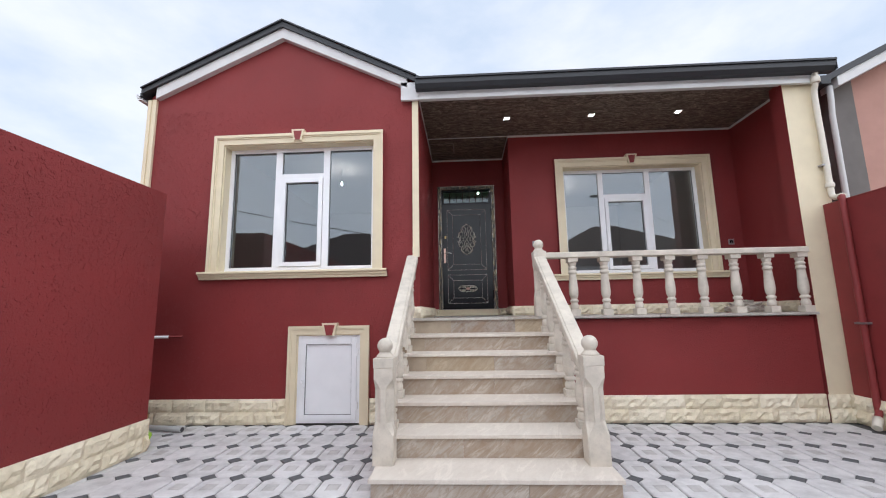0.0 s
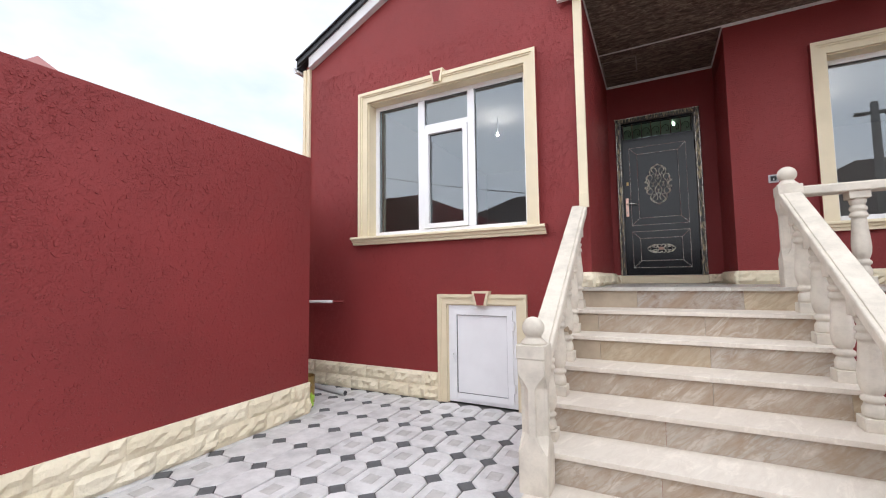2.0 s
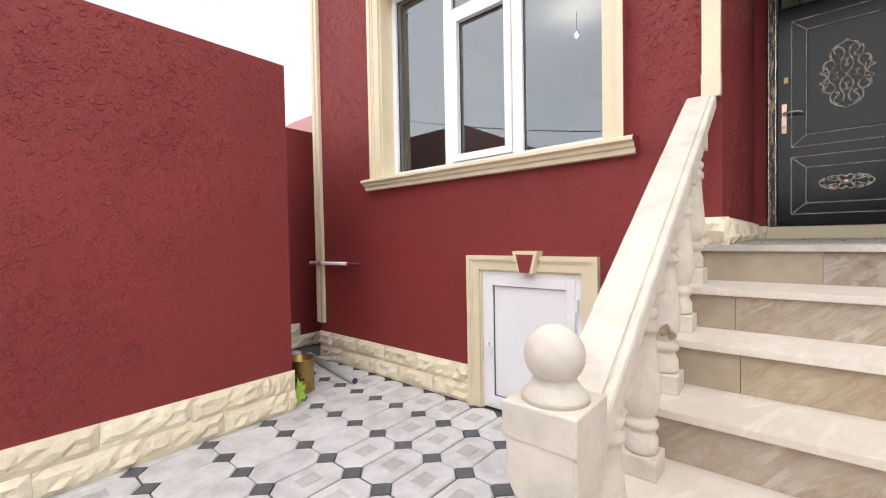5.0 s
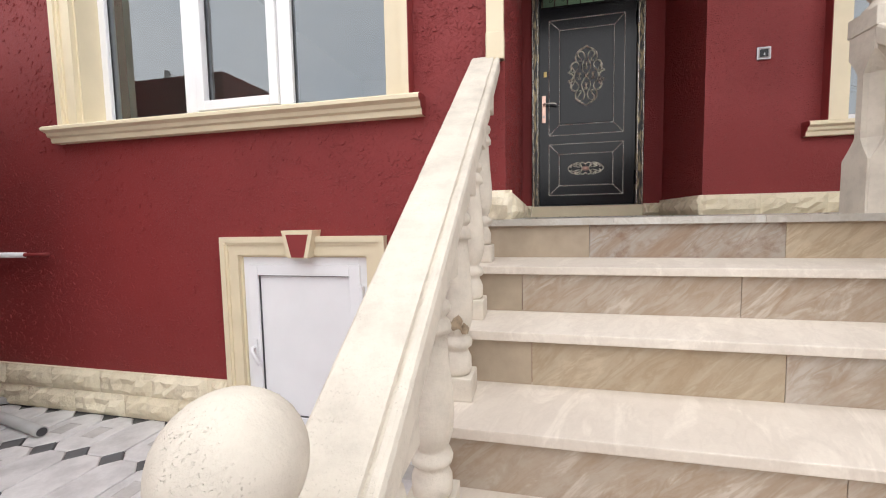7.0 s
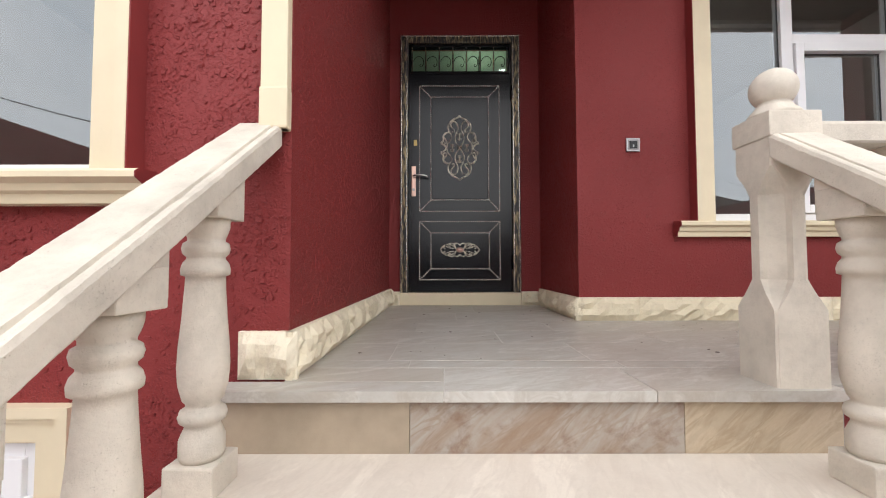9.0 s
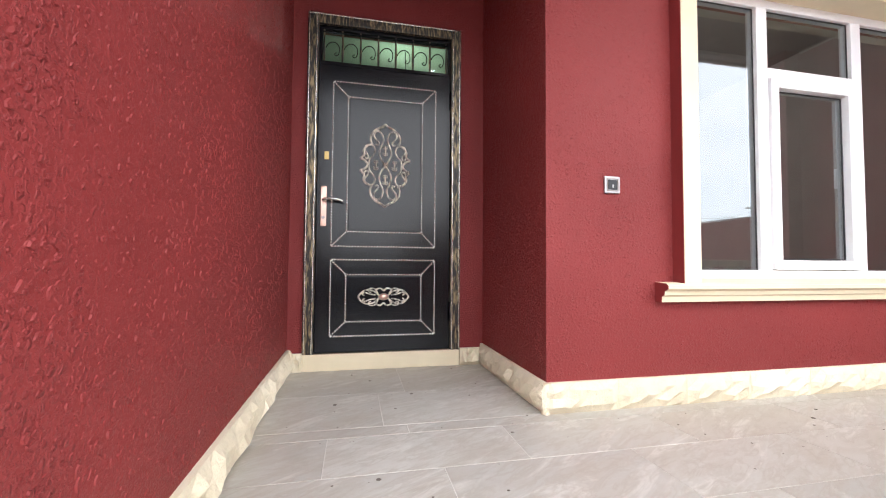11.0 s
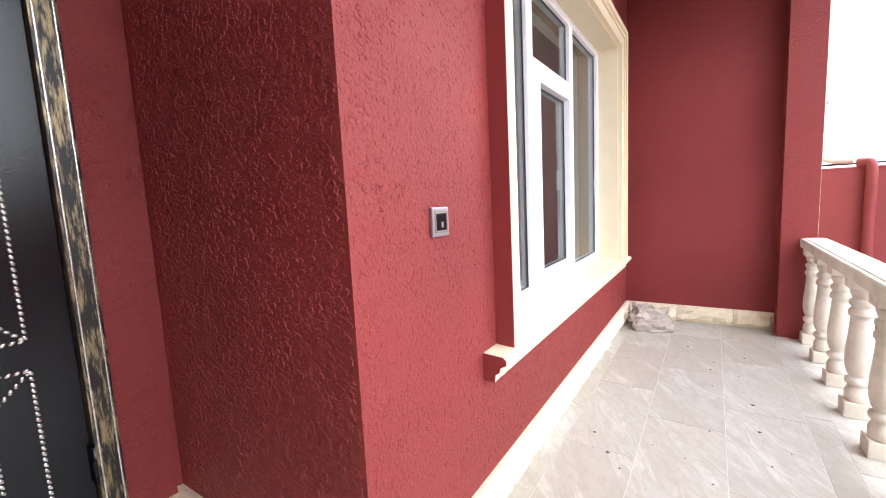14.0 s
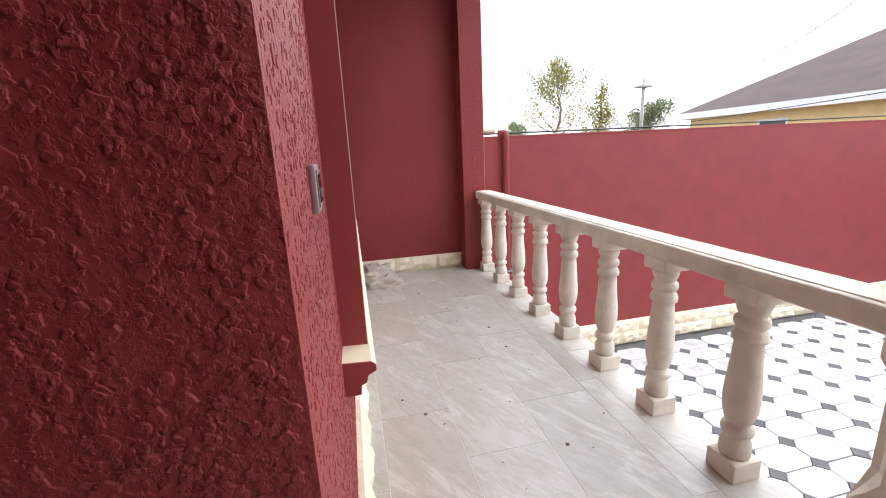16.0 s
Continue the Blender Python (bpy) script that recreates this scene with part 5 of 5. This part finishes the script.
def tree(x, y, h, spread, leaf, density, seed, label, slim=1.0):
    rng = random.Random(seed)
    th = thing("tree", (x, y, 0), label, "tree")
    bm = bmesh.new()
    trunk = [Vector((x + 0.15 * math.sin(k * 1.3 + seed), y + 0.12 * math.cos(k * 1.7), h * 0.94 * k / 9)) for k in range(10)]
    tube(bm, trunk, [0.16 * (1 - k / 9.6) + 0.012 for k in range(10)], 8)
    tips = []
    for k in range(26):
        f = rng.uniform(0.22, 0.95)
        base = trunk[0].lerp(trunk[-1], f)
        ang = rng.uniform(0, 6.28)
        ln = spread * (1.05 - f * 0.75) * rng.uniform(0.6, 1.1)
        tip = base + Vector((math.cos(ang) * ln, math.sin(ang) * ln, ln * rng.uniform(0.5, 1.2) * slim))
        mid = base.lerp(tip, 0.5) + Vector((0, 0, -0.08 * ln))
        tube(bm, [base, mid, tip], [0.035, 0.02, 0.006], 5)
        tips += [base.lerp(tip, t) for t in (0.45, 0.65, 0.8, 0.92, 1.0)]
    part("trunk", bm, M_BARK, th)
    tips += [trunk[-1], trunk[-2]]
    verts, faces = [], []
    for c in tips:
        for k in range(density):
            p = c + Vector((rng.gauss(0, 0.22), rng.gauss(0, 0.22), rng.gauss(0, 0.24)))
            u = Vector((rng.uniform(-1, 1), rng.uniform(-1, 1), rng.uniform(-1, 1))).normalized()
            w = u.orthogonal().normalized()
            s = rng.uniform(0.05, 0.095)
            n = len(verts)
            verts += [p - u * s, p + w * s * 0.45, p + u * s, p - w * s * 0.45]
            faces.append((n, n + 1, n + 2, n + 3))
    me = bpy.data.meshes.new("crown")
    me.from_pydata([tuple(v) for v in verts], [], faces)
    me.materials.append(leaf)
    part("crown", me, None, th)


tree(25.6, -6.5, 7.4, 3.8, M_LEAF_A, 42, 3, "tall tree with thin yellow-green autumn leaves")
tree(27.0, -10.4, 6.7, 1.2, M_LEAF_A, 26, 8, "slender poplar-like tree with sparse leaves", 2.0)
tree(29.5, -16.4, 5.4, 3.2, M_LEAF_B, 55, 5, "round bushy green tree beyond the wall", 0.7)
tree(32, -6.3, 4.2, 2.0, M_LEAF_B, 24, 15, "low grey-green tree far beyond the wall", 0.8)
tree(36, -20.5, 5.0, 2.4, M_LEAF_B, 28, 25, "round bushy green tree beyond the wall", 0.7)

pole = thing("utility_pole", (27.9, -14.4, 0), "grey concrete utility pole with a crossarm", "pole")
part("shaft", tube(bmesh.new(), [(27.9, -14.4, 0), (27.9, -14.4, 6.75)], [0.16, 0.10], 10), M_CONC, pole)
part("crossarm", boxes((27.5, 28.3, -14.95, -13.85, 6.15, 6.25)), M_CONC, pole)
for k in (-0.45, 0.0, 0.45):
    part("insulator", lathe(bmesh.new(), [(0.04, 0), (0.06, 0.04), (0.03, 0.12)], 8, (27.9, -14.4 + k, 6.25)), M_FASCIA, pole)
pole = thing("utility_pole", (6.6, -5.2, 0), "grey concrete street pole with a crossarm", "pole")
part("shaft", tube(bmesh.new(), [(6.6, -5.2, 0), (6.6, -5.2, 6.9)], [0.15, 0.10], 10), M_CONC, pole)
part("crossarm", boxes((6.1, 7.1, -5.25, -5.15, 6.5, 6.6)), M_CONC, pole)


def cable(name, a, b, sag, label, r=0.012):
    a, b = Vector(a), Vector(b)
    pts = [a.lerp(b, k / 24) - Vector((0, 0, sag * 4 * (k / 24) * (1 - k / 24))) for k in range(25)]
    th = thing(name, a, label, "cable")
    part("wire", tube(bmesh.new(), pts, r, 5), M_WIRE, th)


cable("overhead_cable", (6.6, -5.2, 6.6), (27.9, -14.4, 6.1), 1.6, "black overhead cable between the street poles")
cable("overhead_cable", (6.6, -5.2, 3.3), (-14, -5.2, 6.9), 0.6, "black overhead cable along the street", 0.016)
pole = thing("utility_pole", (-14, -5.2, 0), "grey concrete street pole", "pole")
part("shaft", tube(bmesh.new(), [(-14, -5.2, 0), (-14, -5.2, 7.0)], [0.15, 0.10], 10), M_CONC, pole)
cable("overhead_cable", (6.62, -5.25, 3.3), (30.0, 1.0, 2.7), 0.35, "black overhead cable low above the courtyard wall")
cable("wall_cable", (4.60, -3.6, 2.60), (4.62, 5.6, 2.545), 0.01, "black cable laid along the courtyard wall coping", 0.009)

# ---- pieces of the setting: base stones, floor slabs, pavers ----


def stone_mesh(w, h, seed):
    """A rock-faced block: w wide along x, h high, rough face towards -y, its back at y = 0."""
    bm = bmesh.new()
    nx, nz = 9, 4
    grid = []
    for j in range(nz + 1):
        row = []
        for i in range(nx + 1):
            u, v = i / nx, j / nz
            rim = min(u, 1 - u) * w < 0.002 or v in (0, 1)
            n = noise.fractal(Vector((u * w * 17 + seed * 3.7, v * h * 19, seed)), 0.6, 2.0, 4)
            y = -0.020 if rim else -0.042 - 0.026 * n
            jx = 0 if i in (0, nx) else 0.3 * w / nx * noise.noise(Vector((i * 3.1, j * 2.3, seed)))
            jz = 0 if j in (0, nz) else 0.3 * h / nz * noise.noise(Vector((i * 1.7, j * 4.9, seed + 5)))
            row.append(bm.verts.new((u * w - w / 2 + jx, y, v * h + jz)))
        grid.append(row)
    for j in range(nz):
        for i in range(nx):
            bm.faces.new((grid[j][i], grid[j][i + 1], grid[j + 1][i + 1], grid[j + 1][i]))
    loop = grid[0] + [grid[j][nx] for j in range(1, nz + 1)] + grid[nz][::-1][1:] + [grid[j][0] for j in range(nz - 1, 0, -1)]
    back = [bm.verts.new((v.co.x, 0.0, v.co.z)) for v in loop]
    for i in range(len(loop)):
        k = (i + 1) % len(loop)
        bm.faces.new((loop[k], loop[i], back[i], back[k]))
    return mesh_of(bm, "stone", M_ROCK)


STONES = {}


def stone_row(parent, a, b, z, h, turn, length=0.42, offset=0.0, seed=0):
    """Stones along the floor line from a to b (x, y); the face looks to the right-hand side of the walk from a to b."""
    rng = random.Random(seed)
    a, b = Vector((*a, 0)), Vector((*b, 0))
    total = (b - a).length
    d = (b - a).normalized()
    s = -offset
    while s < total - 0.001:
        e = min(s + length, total)
        s0 = max(s, 0)
        w = round(e - s0, 2)
        if w > 0.03:
            key = (w, h, rng.randrange(4))
            if key not in STONES:
                STONES[key] = stone_mesh(w - 0.0015, h - 0.0015, len(STONES) + 1)
            c = a + d * ((s0 + e) / 2)
            ob = part("stone", STONES[key], None, parent, at=Vector((c.x, c.y, z)) - offset_of(parent))
            ob.rotation_euler = (0, 0, radians(turn))
        s += length


BASE_H = 0.15
for k in range(2):
    z = BASE_H * k
    off = 0.19 * k
    stone_row(wall_gable, (HX0, FRONT), (-2.1, FRONT), z, BASE_H, 0, 0.42, off, 1 + k)
    stone_row(wall_gable, (-1.08, FRONT), (SX0 + 0.02, FRONT), z, BASE_H, 0, 0.42, off, 3 + k)
    stone_row(wall_plinth, (SX1, 5.70), (4.2, 5.70), z, BASE_H + 0.01, 0, 0.42, off, 5 + k)
    stone_row(porch_pillar, (4.2, 5.665), (4.48, 5.665), z, BASE_H + 0.01, 0, 0.42, 0.2 * k, 5 + k)
    stone_row(wall_shed, (FENCE, -3.6), (FENCE, 4.74), z, 0.155, 90, 0.46, off, 7 + k)
    stone_row(wall_fence_east, (4.48, 5.66), (4.48, -3.6), z, 0.155, -90, 0.44, off, 9 + k)
    stone_row(wall_alley, (-4.77, 4.7), (-4.77, 9.0 if k == 0 else 5.75), z, 0.15, 90, 0.42, off, 13 + k)
stone_row(wall_recess_west, (HX1, FRONT - 0.03), (HX1, DOORWALL), PORCH, 0.145, 90, 0.40, 0.1, 21)
stone_row(wall_gable, (SX0 + 0.02, FRONT), (HX1 + 0.03, FRONT), PORCH, 0.145, 0, 0.4, 0, 22)
stone_row(wall_recess_east, (RX0, DOORWALL), (RX0, BACKWALL - 0.03), PORCH, 0.145, -90, 0.36, 0.1, 23)
stone_row(wall_porch, (RX0 - 0.03, BACKWALL), (RX1, BACKWALL), PORCH, 0.145, 0, 0.40, 0.0, 24)
stone_row(wall_porch_east, (RX1, BACKWALL), (RX1, 5.88), PORCH, 0.145, -90, 0.42, 0.0, 25)
stone_row(wall_door, (HX1, DOORWALL), (DOOR[0], DOORWALL), PORCH, 0.12, 0, 0.4, 0, 26)
stone_row(wall_door, (DOOR[1], DOORWALL), (RX0, DOORWALL), PORCH, 0.12, 0, 0.4, 0, 27)

# porch floor slabs
floor = setting("floor", boxes((SX0 + 0.03, SX1 - 0.02, NOSE[6] + 0.006, 5.63, PORCH - 0.028, PORCH - 0.004), (HX1, SX1, 5.63, 5.75, PORCH - 0.028, PORCH - 0.004), (HX1, 4.2, 5.75, BACKWALL, PORCH - 0.05, PORCH - 0.0015), (HX1, RX0, BACKWALL, DOORWALL, PORCH - 0.05, PORCH - 0.003), (4.2, RX1, 5.88, BACKWALL, PORCH - 0.05, PORCH - 0.003)), M_GROUT, "pale mortar bed of the porch floor", "floor")


def slab(x0, x1, y0, y1, mat=None, z=PORCH):
    part("floor_slab", boxes((x0 + 0.0015, x1 - 0.0015, y0 + 0.0015, y1 - 0.0015, z - 0.03, z), bevel=0.001), mat or M_FLOOR, floor)


for a, b in zip((SX0, 0.02, 0.6), (0.02, 0.6, SX1)):
    slab(a, b, NOSE[6], 5.8 if a > SX0 else FRONT - 0.04)
slab(HX1, 0.02, 5.64, 5.8)
xs = [SX1, 1.78, 2.4, 3.0, 3.62, 4.2]
for a, b in zip(xs, xs[1:]):
    slab(a, b, 5.60, 5.8)
for a, b, first in ((5.8, 5.905, -0.1), (5.905, 6.24, -0.18), (6.24, 6.578, -0.455), (6.578, 6.89, -0.13), (6.89, 6.985, 0.2)):
    xs = [HX1] + [x for x in (first + 0.735 * k for k in range(8)) if HX1 + 0.04 < x < RX1 - 0.04] + [RX1]
    for x0, x1 in zip(xs, xs[1:]):
        if a < 5.88 and x1 > 4.2:
            x1 = 4.2
        slab(x0, x1, a, b)
for j, (a, b) in enumerate(((6.985, 7.45), (7.45, 7.99))):
    for c, d in ((HX1, 0.1 + 0.15 * j), (0.1 + 0.15 * j, RX0)):
        slab(c, d, a, b)

# courtyard pavers: long octagons with small dark squares at their corners
PX, PY, CUT = 0.2455, 0.3925, 0.070
OX0, OY0 = -2.785, 4.49


def octagon(bm, cx, cy, z, emboss):
    a, b, c, g = PX / 2, PY / 2, CUT, 0.0065 if emboss else 0.004
    pts = [(a - g, -b + c), (a - g, b - c), (a - c, b - g), (-a + c, b - g), (-a + g, b - c), (-a + g, -b + c), (-a + c, -b + g), (a - c, -b + g)]
    lo = [bm.verts.new((cx + x, cy + y, z - 0.03)) for x, y in pts]
    e1 = [bm.verts.new((cx + x, cy + y, z - (0.008 if emboss else 0.004))) for x, y in pts]
    s1, s2 = (0.94, 0.96) if emboss else (0.96, 0.975)
    e2 = [bm.verts.new((cx + x * s1, cy + y * s2, z)) for x, y in pts]
    for r0, r1 in ((lo, e1), (e1, e2)):
        for k in range(8):
            bm.faces.new((r0[k], r0[(k + 1) % 8], r1[(k + 1) % 8], r1[k]))
    if emboss:
        rims = [[bm.verts.new((cx + x * sx, cy + y * sy, z - d)) for sx, sy in ((1, -1), (1, 1), (-1, 1), (-1, -1))] for x, y, d in ((0.050, 0.060, 0.0), (0.047, 0.0565, 0.003), (0.043, 0.052, 0.003), (0.040, 0.0485, 0.0005))]
        for r0, r1 in zip(rims, rims[1:]):
            for k in range(4):
                bm.faces.new((r0[k], r0[(k + 1) % 4], r1[(k + 1) % 4], r1[k])).material_index = 1
        s = rims[0]
        bm.faces.new(rims[3]).material_index = 1
        order = ((0, 1, 1, 0), (2, 3, 2, 1), (4, 5, 3, 2), (6, 7, 0, 3))
        for i, j, p, r in order:
            bm.faces.new((e2[i], e2[j], s[p], s[r]))
        for i, p in ((1, 1), (3, 2), (5, 3), (7, 0)):
            bm.faces.new((e2[i], e2[(i + 1) % 8], s[p]))
    else:
        bm.faces.new(e2)


def diamond(bm, cx, cy, z):
    c = CUT - 0.0035
    pts = [(c, 0), (0, c), (-c, 0), (0, -c)]
    lo = [bm.verts.new((cx + x, cy + y, z - 0.03)) for x, y in pts]
    e1 = [bm.verts.new((cx + x, cy + y, z - 0.003)) for x, y in pts]
    e2 = [bm.verts.new((cx + x * 0.95, cy + y * 0.95, z)) for x, y in pts]
    e3 = [bm.verts.new((cx + x * 0.62, cy + y * 0.62, z - 0.004)) for x, y in pts]
    for r0, r1 in ((lo, e1), (e1, e2), (e2, e3)):
        for k in range(4):
            bm.faces.new((r0[k], r0[(k + 1) % 4], r1[(k + 1) % 4], r1[k]))
    bm.faces.new(e3)


def single(fn, *args):
    bm = bmesh.new()
    fn(bm, 0, 0, 0, *args)
    return bm


OCT_PLAIN = mesh_of(single(octagon, False), "paver", M_PAVE)
OCT_SQUARE = mesh_of(single(octagon, True), "paver", M_PAVE)
OCT_SQUARE.materials.append(M_PAVE_DUST)
DIA = mesh_of(single(diamond), "dark_paver", M_PAVE_DARK)
rng = random.Random(21)
far_oct, far_dia = bmesh.new(), bmesh.new()
for i in range(-10, 32):
    for j in range(-22, 5):
        cx, cy = OX0 + PX * (i + 0.5), OY0 + PY * (j + 0.5)
        x, y = OX0 + PX * i, OY0 + PY * j
        dz = rng.uniform(-0.002, 0.002)
        emb = rng.random() < (0.95 if -2.2 < cx < 2.3 else 0.3)
        if cy < 5.62 and -4.7 < cx < 4.42 and not (FENCE - 0.05 > cx and cy < 4.55) and not (SX0 + 0.1 < cx < SX1 - 0.1 and cy > 3.85):
            if -3.2 < cx < 2.4 and 2.2 < cy:
                part("paver", OCT_SQUARE if emb else OCT_PLAIN, None, pavement, at=(cx, cy, dz))
            else:
                octagon(far_oct, cx, cy, dz, emb)
        if y < 5.66 and -4.7 < x < 4.42 and not (FENCE - 0.05 > x and y < 4.6) and not (SX0 + 0.06 < x < SX1 - 0.06 and y > 3.7):
            if -3.2 < x < 2.4 and 2.2 < y:
                part("dark_paver", DIA, None, pavement, at=(x, y, dz - 0.001))
            else:
                diamond(far_dia, x, y, dz - 0.001)
beyond = tagged(part("pavers_beyond", far_oct, M_PAVE, pavement), kind="stuff")
beyond.data.materials.append(M_PAVE_DUST)
tagged(part("dark_pavers_beyond", far_dia, M_PAVE_DARK, pavement), kind="stuff")

# thrown lumps of the stucco, flattened with the trowel


def stucco_lumps(wall, origin, along, normal, length, low, high, per_metre, largest, seed, keep=None, sides=9, proud=1.0):
    """Flat-topped lumps on one face of a wall: along is the face's horizontal, keep(u, z) tells where they may sit."""
    rng = random.Random(seed)
    origin, along, normal = Vector(origin), Vector(along), Vector(normal)
    up = Vector((0, 0, 1))
    verts, faces = [], []
    for k in range(int(length * (high - low) * per_metre)):
        u, z = rng.uniform(0.015, length - 0.015), rng.uniform(low + 0.015, high - 0.015)
        thick = noise.noise(Vector((u * 1.9, z * 1.9, seed))) + 0.6 * noise.noise(Vector((u * 6, z * 6, seed + 3)))
        if rng.random() > 0.7 + 0.75 * thick or (keep and not keep(u, z)):
            continue
        r = 0.0034 + (largest - 0.0034) * rng.random() ** 3.0
        h = (0.0011 + 0.17 * r * rng.uniform(0.7, 1.3)) * proud
        turn, squash = rng.uniform(0, 6.28), rng.uniform(0.5, 1.0)
        c = origin + along * u + up * z
        n0 = len(verts)
        wob = [rng.uniform(0.62, 1.25) for _ in range(sides)]
        tilt = rng.uniform(-0.3, 0.3)
        for ring, lift in ((1.0, -0.001), (0.78, 1.0)):
            for q in range(sides):
                a = 6.2832 * (q + 0.5 * wob[q]) / sides
                x, y = math.cos(a) * r * ring * wob[q], math.sin(a) * r * ring * wob[q] * squash
                x, y = x * math.cos(turn) - y * math.sin(turn), x * math.sin(turn) + y * math.cos(turn)
                verts.append(tuple(c + along * x + up * y + normal * (h * (1 + tilt * y / r) if lift > 0 else lift)))
        for q in range(sides):
            a, b = n0 + q, n0 + (q + 1) % sides
            faces.append((a, b, b + sides, a + sides))
        faces.append(tuple(range(n0 + sides, n0 + 2 * sides)))
    if along.cross(up).dot(normal) < 0:
        faces = [f[::-1] for f in faces]
    me = bpy.data.meshes.new("stucco_lumps")
    me.from_pydata(verts, [], faces)
    me.materials.append(M_RED)
    tagged(part("stucco_lumps", me, None, wall), kind="stuff")


def clear_of(*rects):
    return lambda u, z: not any(a < u < b and c < z < d for a, b, c, d in rects)


stucco_lumps(wall_recess_east, (RX0, BACKWALL, 0), (0, 1, 0), (-1, 0, 0), DOORWALL - BACKWALL, PORCH + 0.14, 3.9, 11500, 0.0135, 31, None, 9, 0.9)
stucco_lumps(wall_porch, (RX0, BACKWALL, 0), (1, 0, 0), (0, -1, 0), RX1 - RX0, PORCH + 0.14, 3.9, 3600, 0.012, 32, clear_of((W2[0] - RX0 - 0.13, W2[1] - RX0 + 0.13, W2[2] - 0.06, W2[3] + 0.13)), 9, 0.6)
gable_clear = clear_of((W1[0] - HX0 - 0.13, W1[1] - HX0 + 0.13, W1[2] - 0.06, W1[3] + 0.13), (HATCH[0] - HX0 - 0.1, HATCH[1] - HX0 + 0.1, 0, HATCH[3] + 0.11))
stucco_lumps(wall_gable, (HX0, FRONT, 0), (1, 0, 0), (0, -1, 0), HX1 - HX0, 0.3, 4.1, 1500, 0.016, 33, gable_clear, 7, 1.4)
stucco_lumps(wall_gable, (-1.0, FRONT, 0), (1, 0, 0), (0, -1, 0), 0.5, 0.3, 3.6, 2400, 0.014, 36, None, 8, 1.0)
stucco_lumps(wall_shed, (FENCE, -0.6, 0), (0, 1, 0), (1, 0, 0), 5.33, 0.31, 2.62, 2200, 0.019, 34, None, 7, 1.2)
stucco_lumps(wall_recess_west, (HX1, FRONT + 0.02, 0), (0, 1, 0), (1, 0, 0), DOORWALL - FRONT - 0.02, PORCH + 0.14, 3.9, 2400, 0.012, 35, None, 7, 0.9)
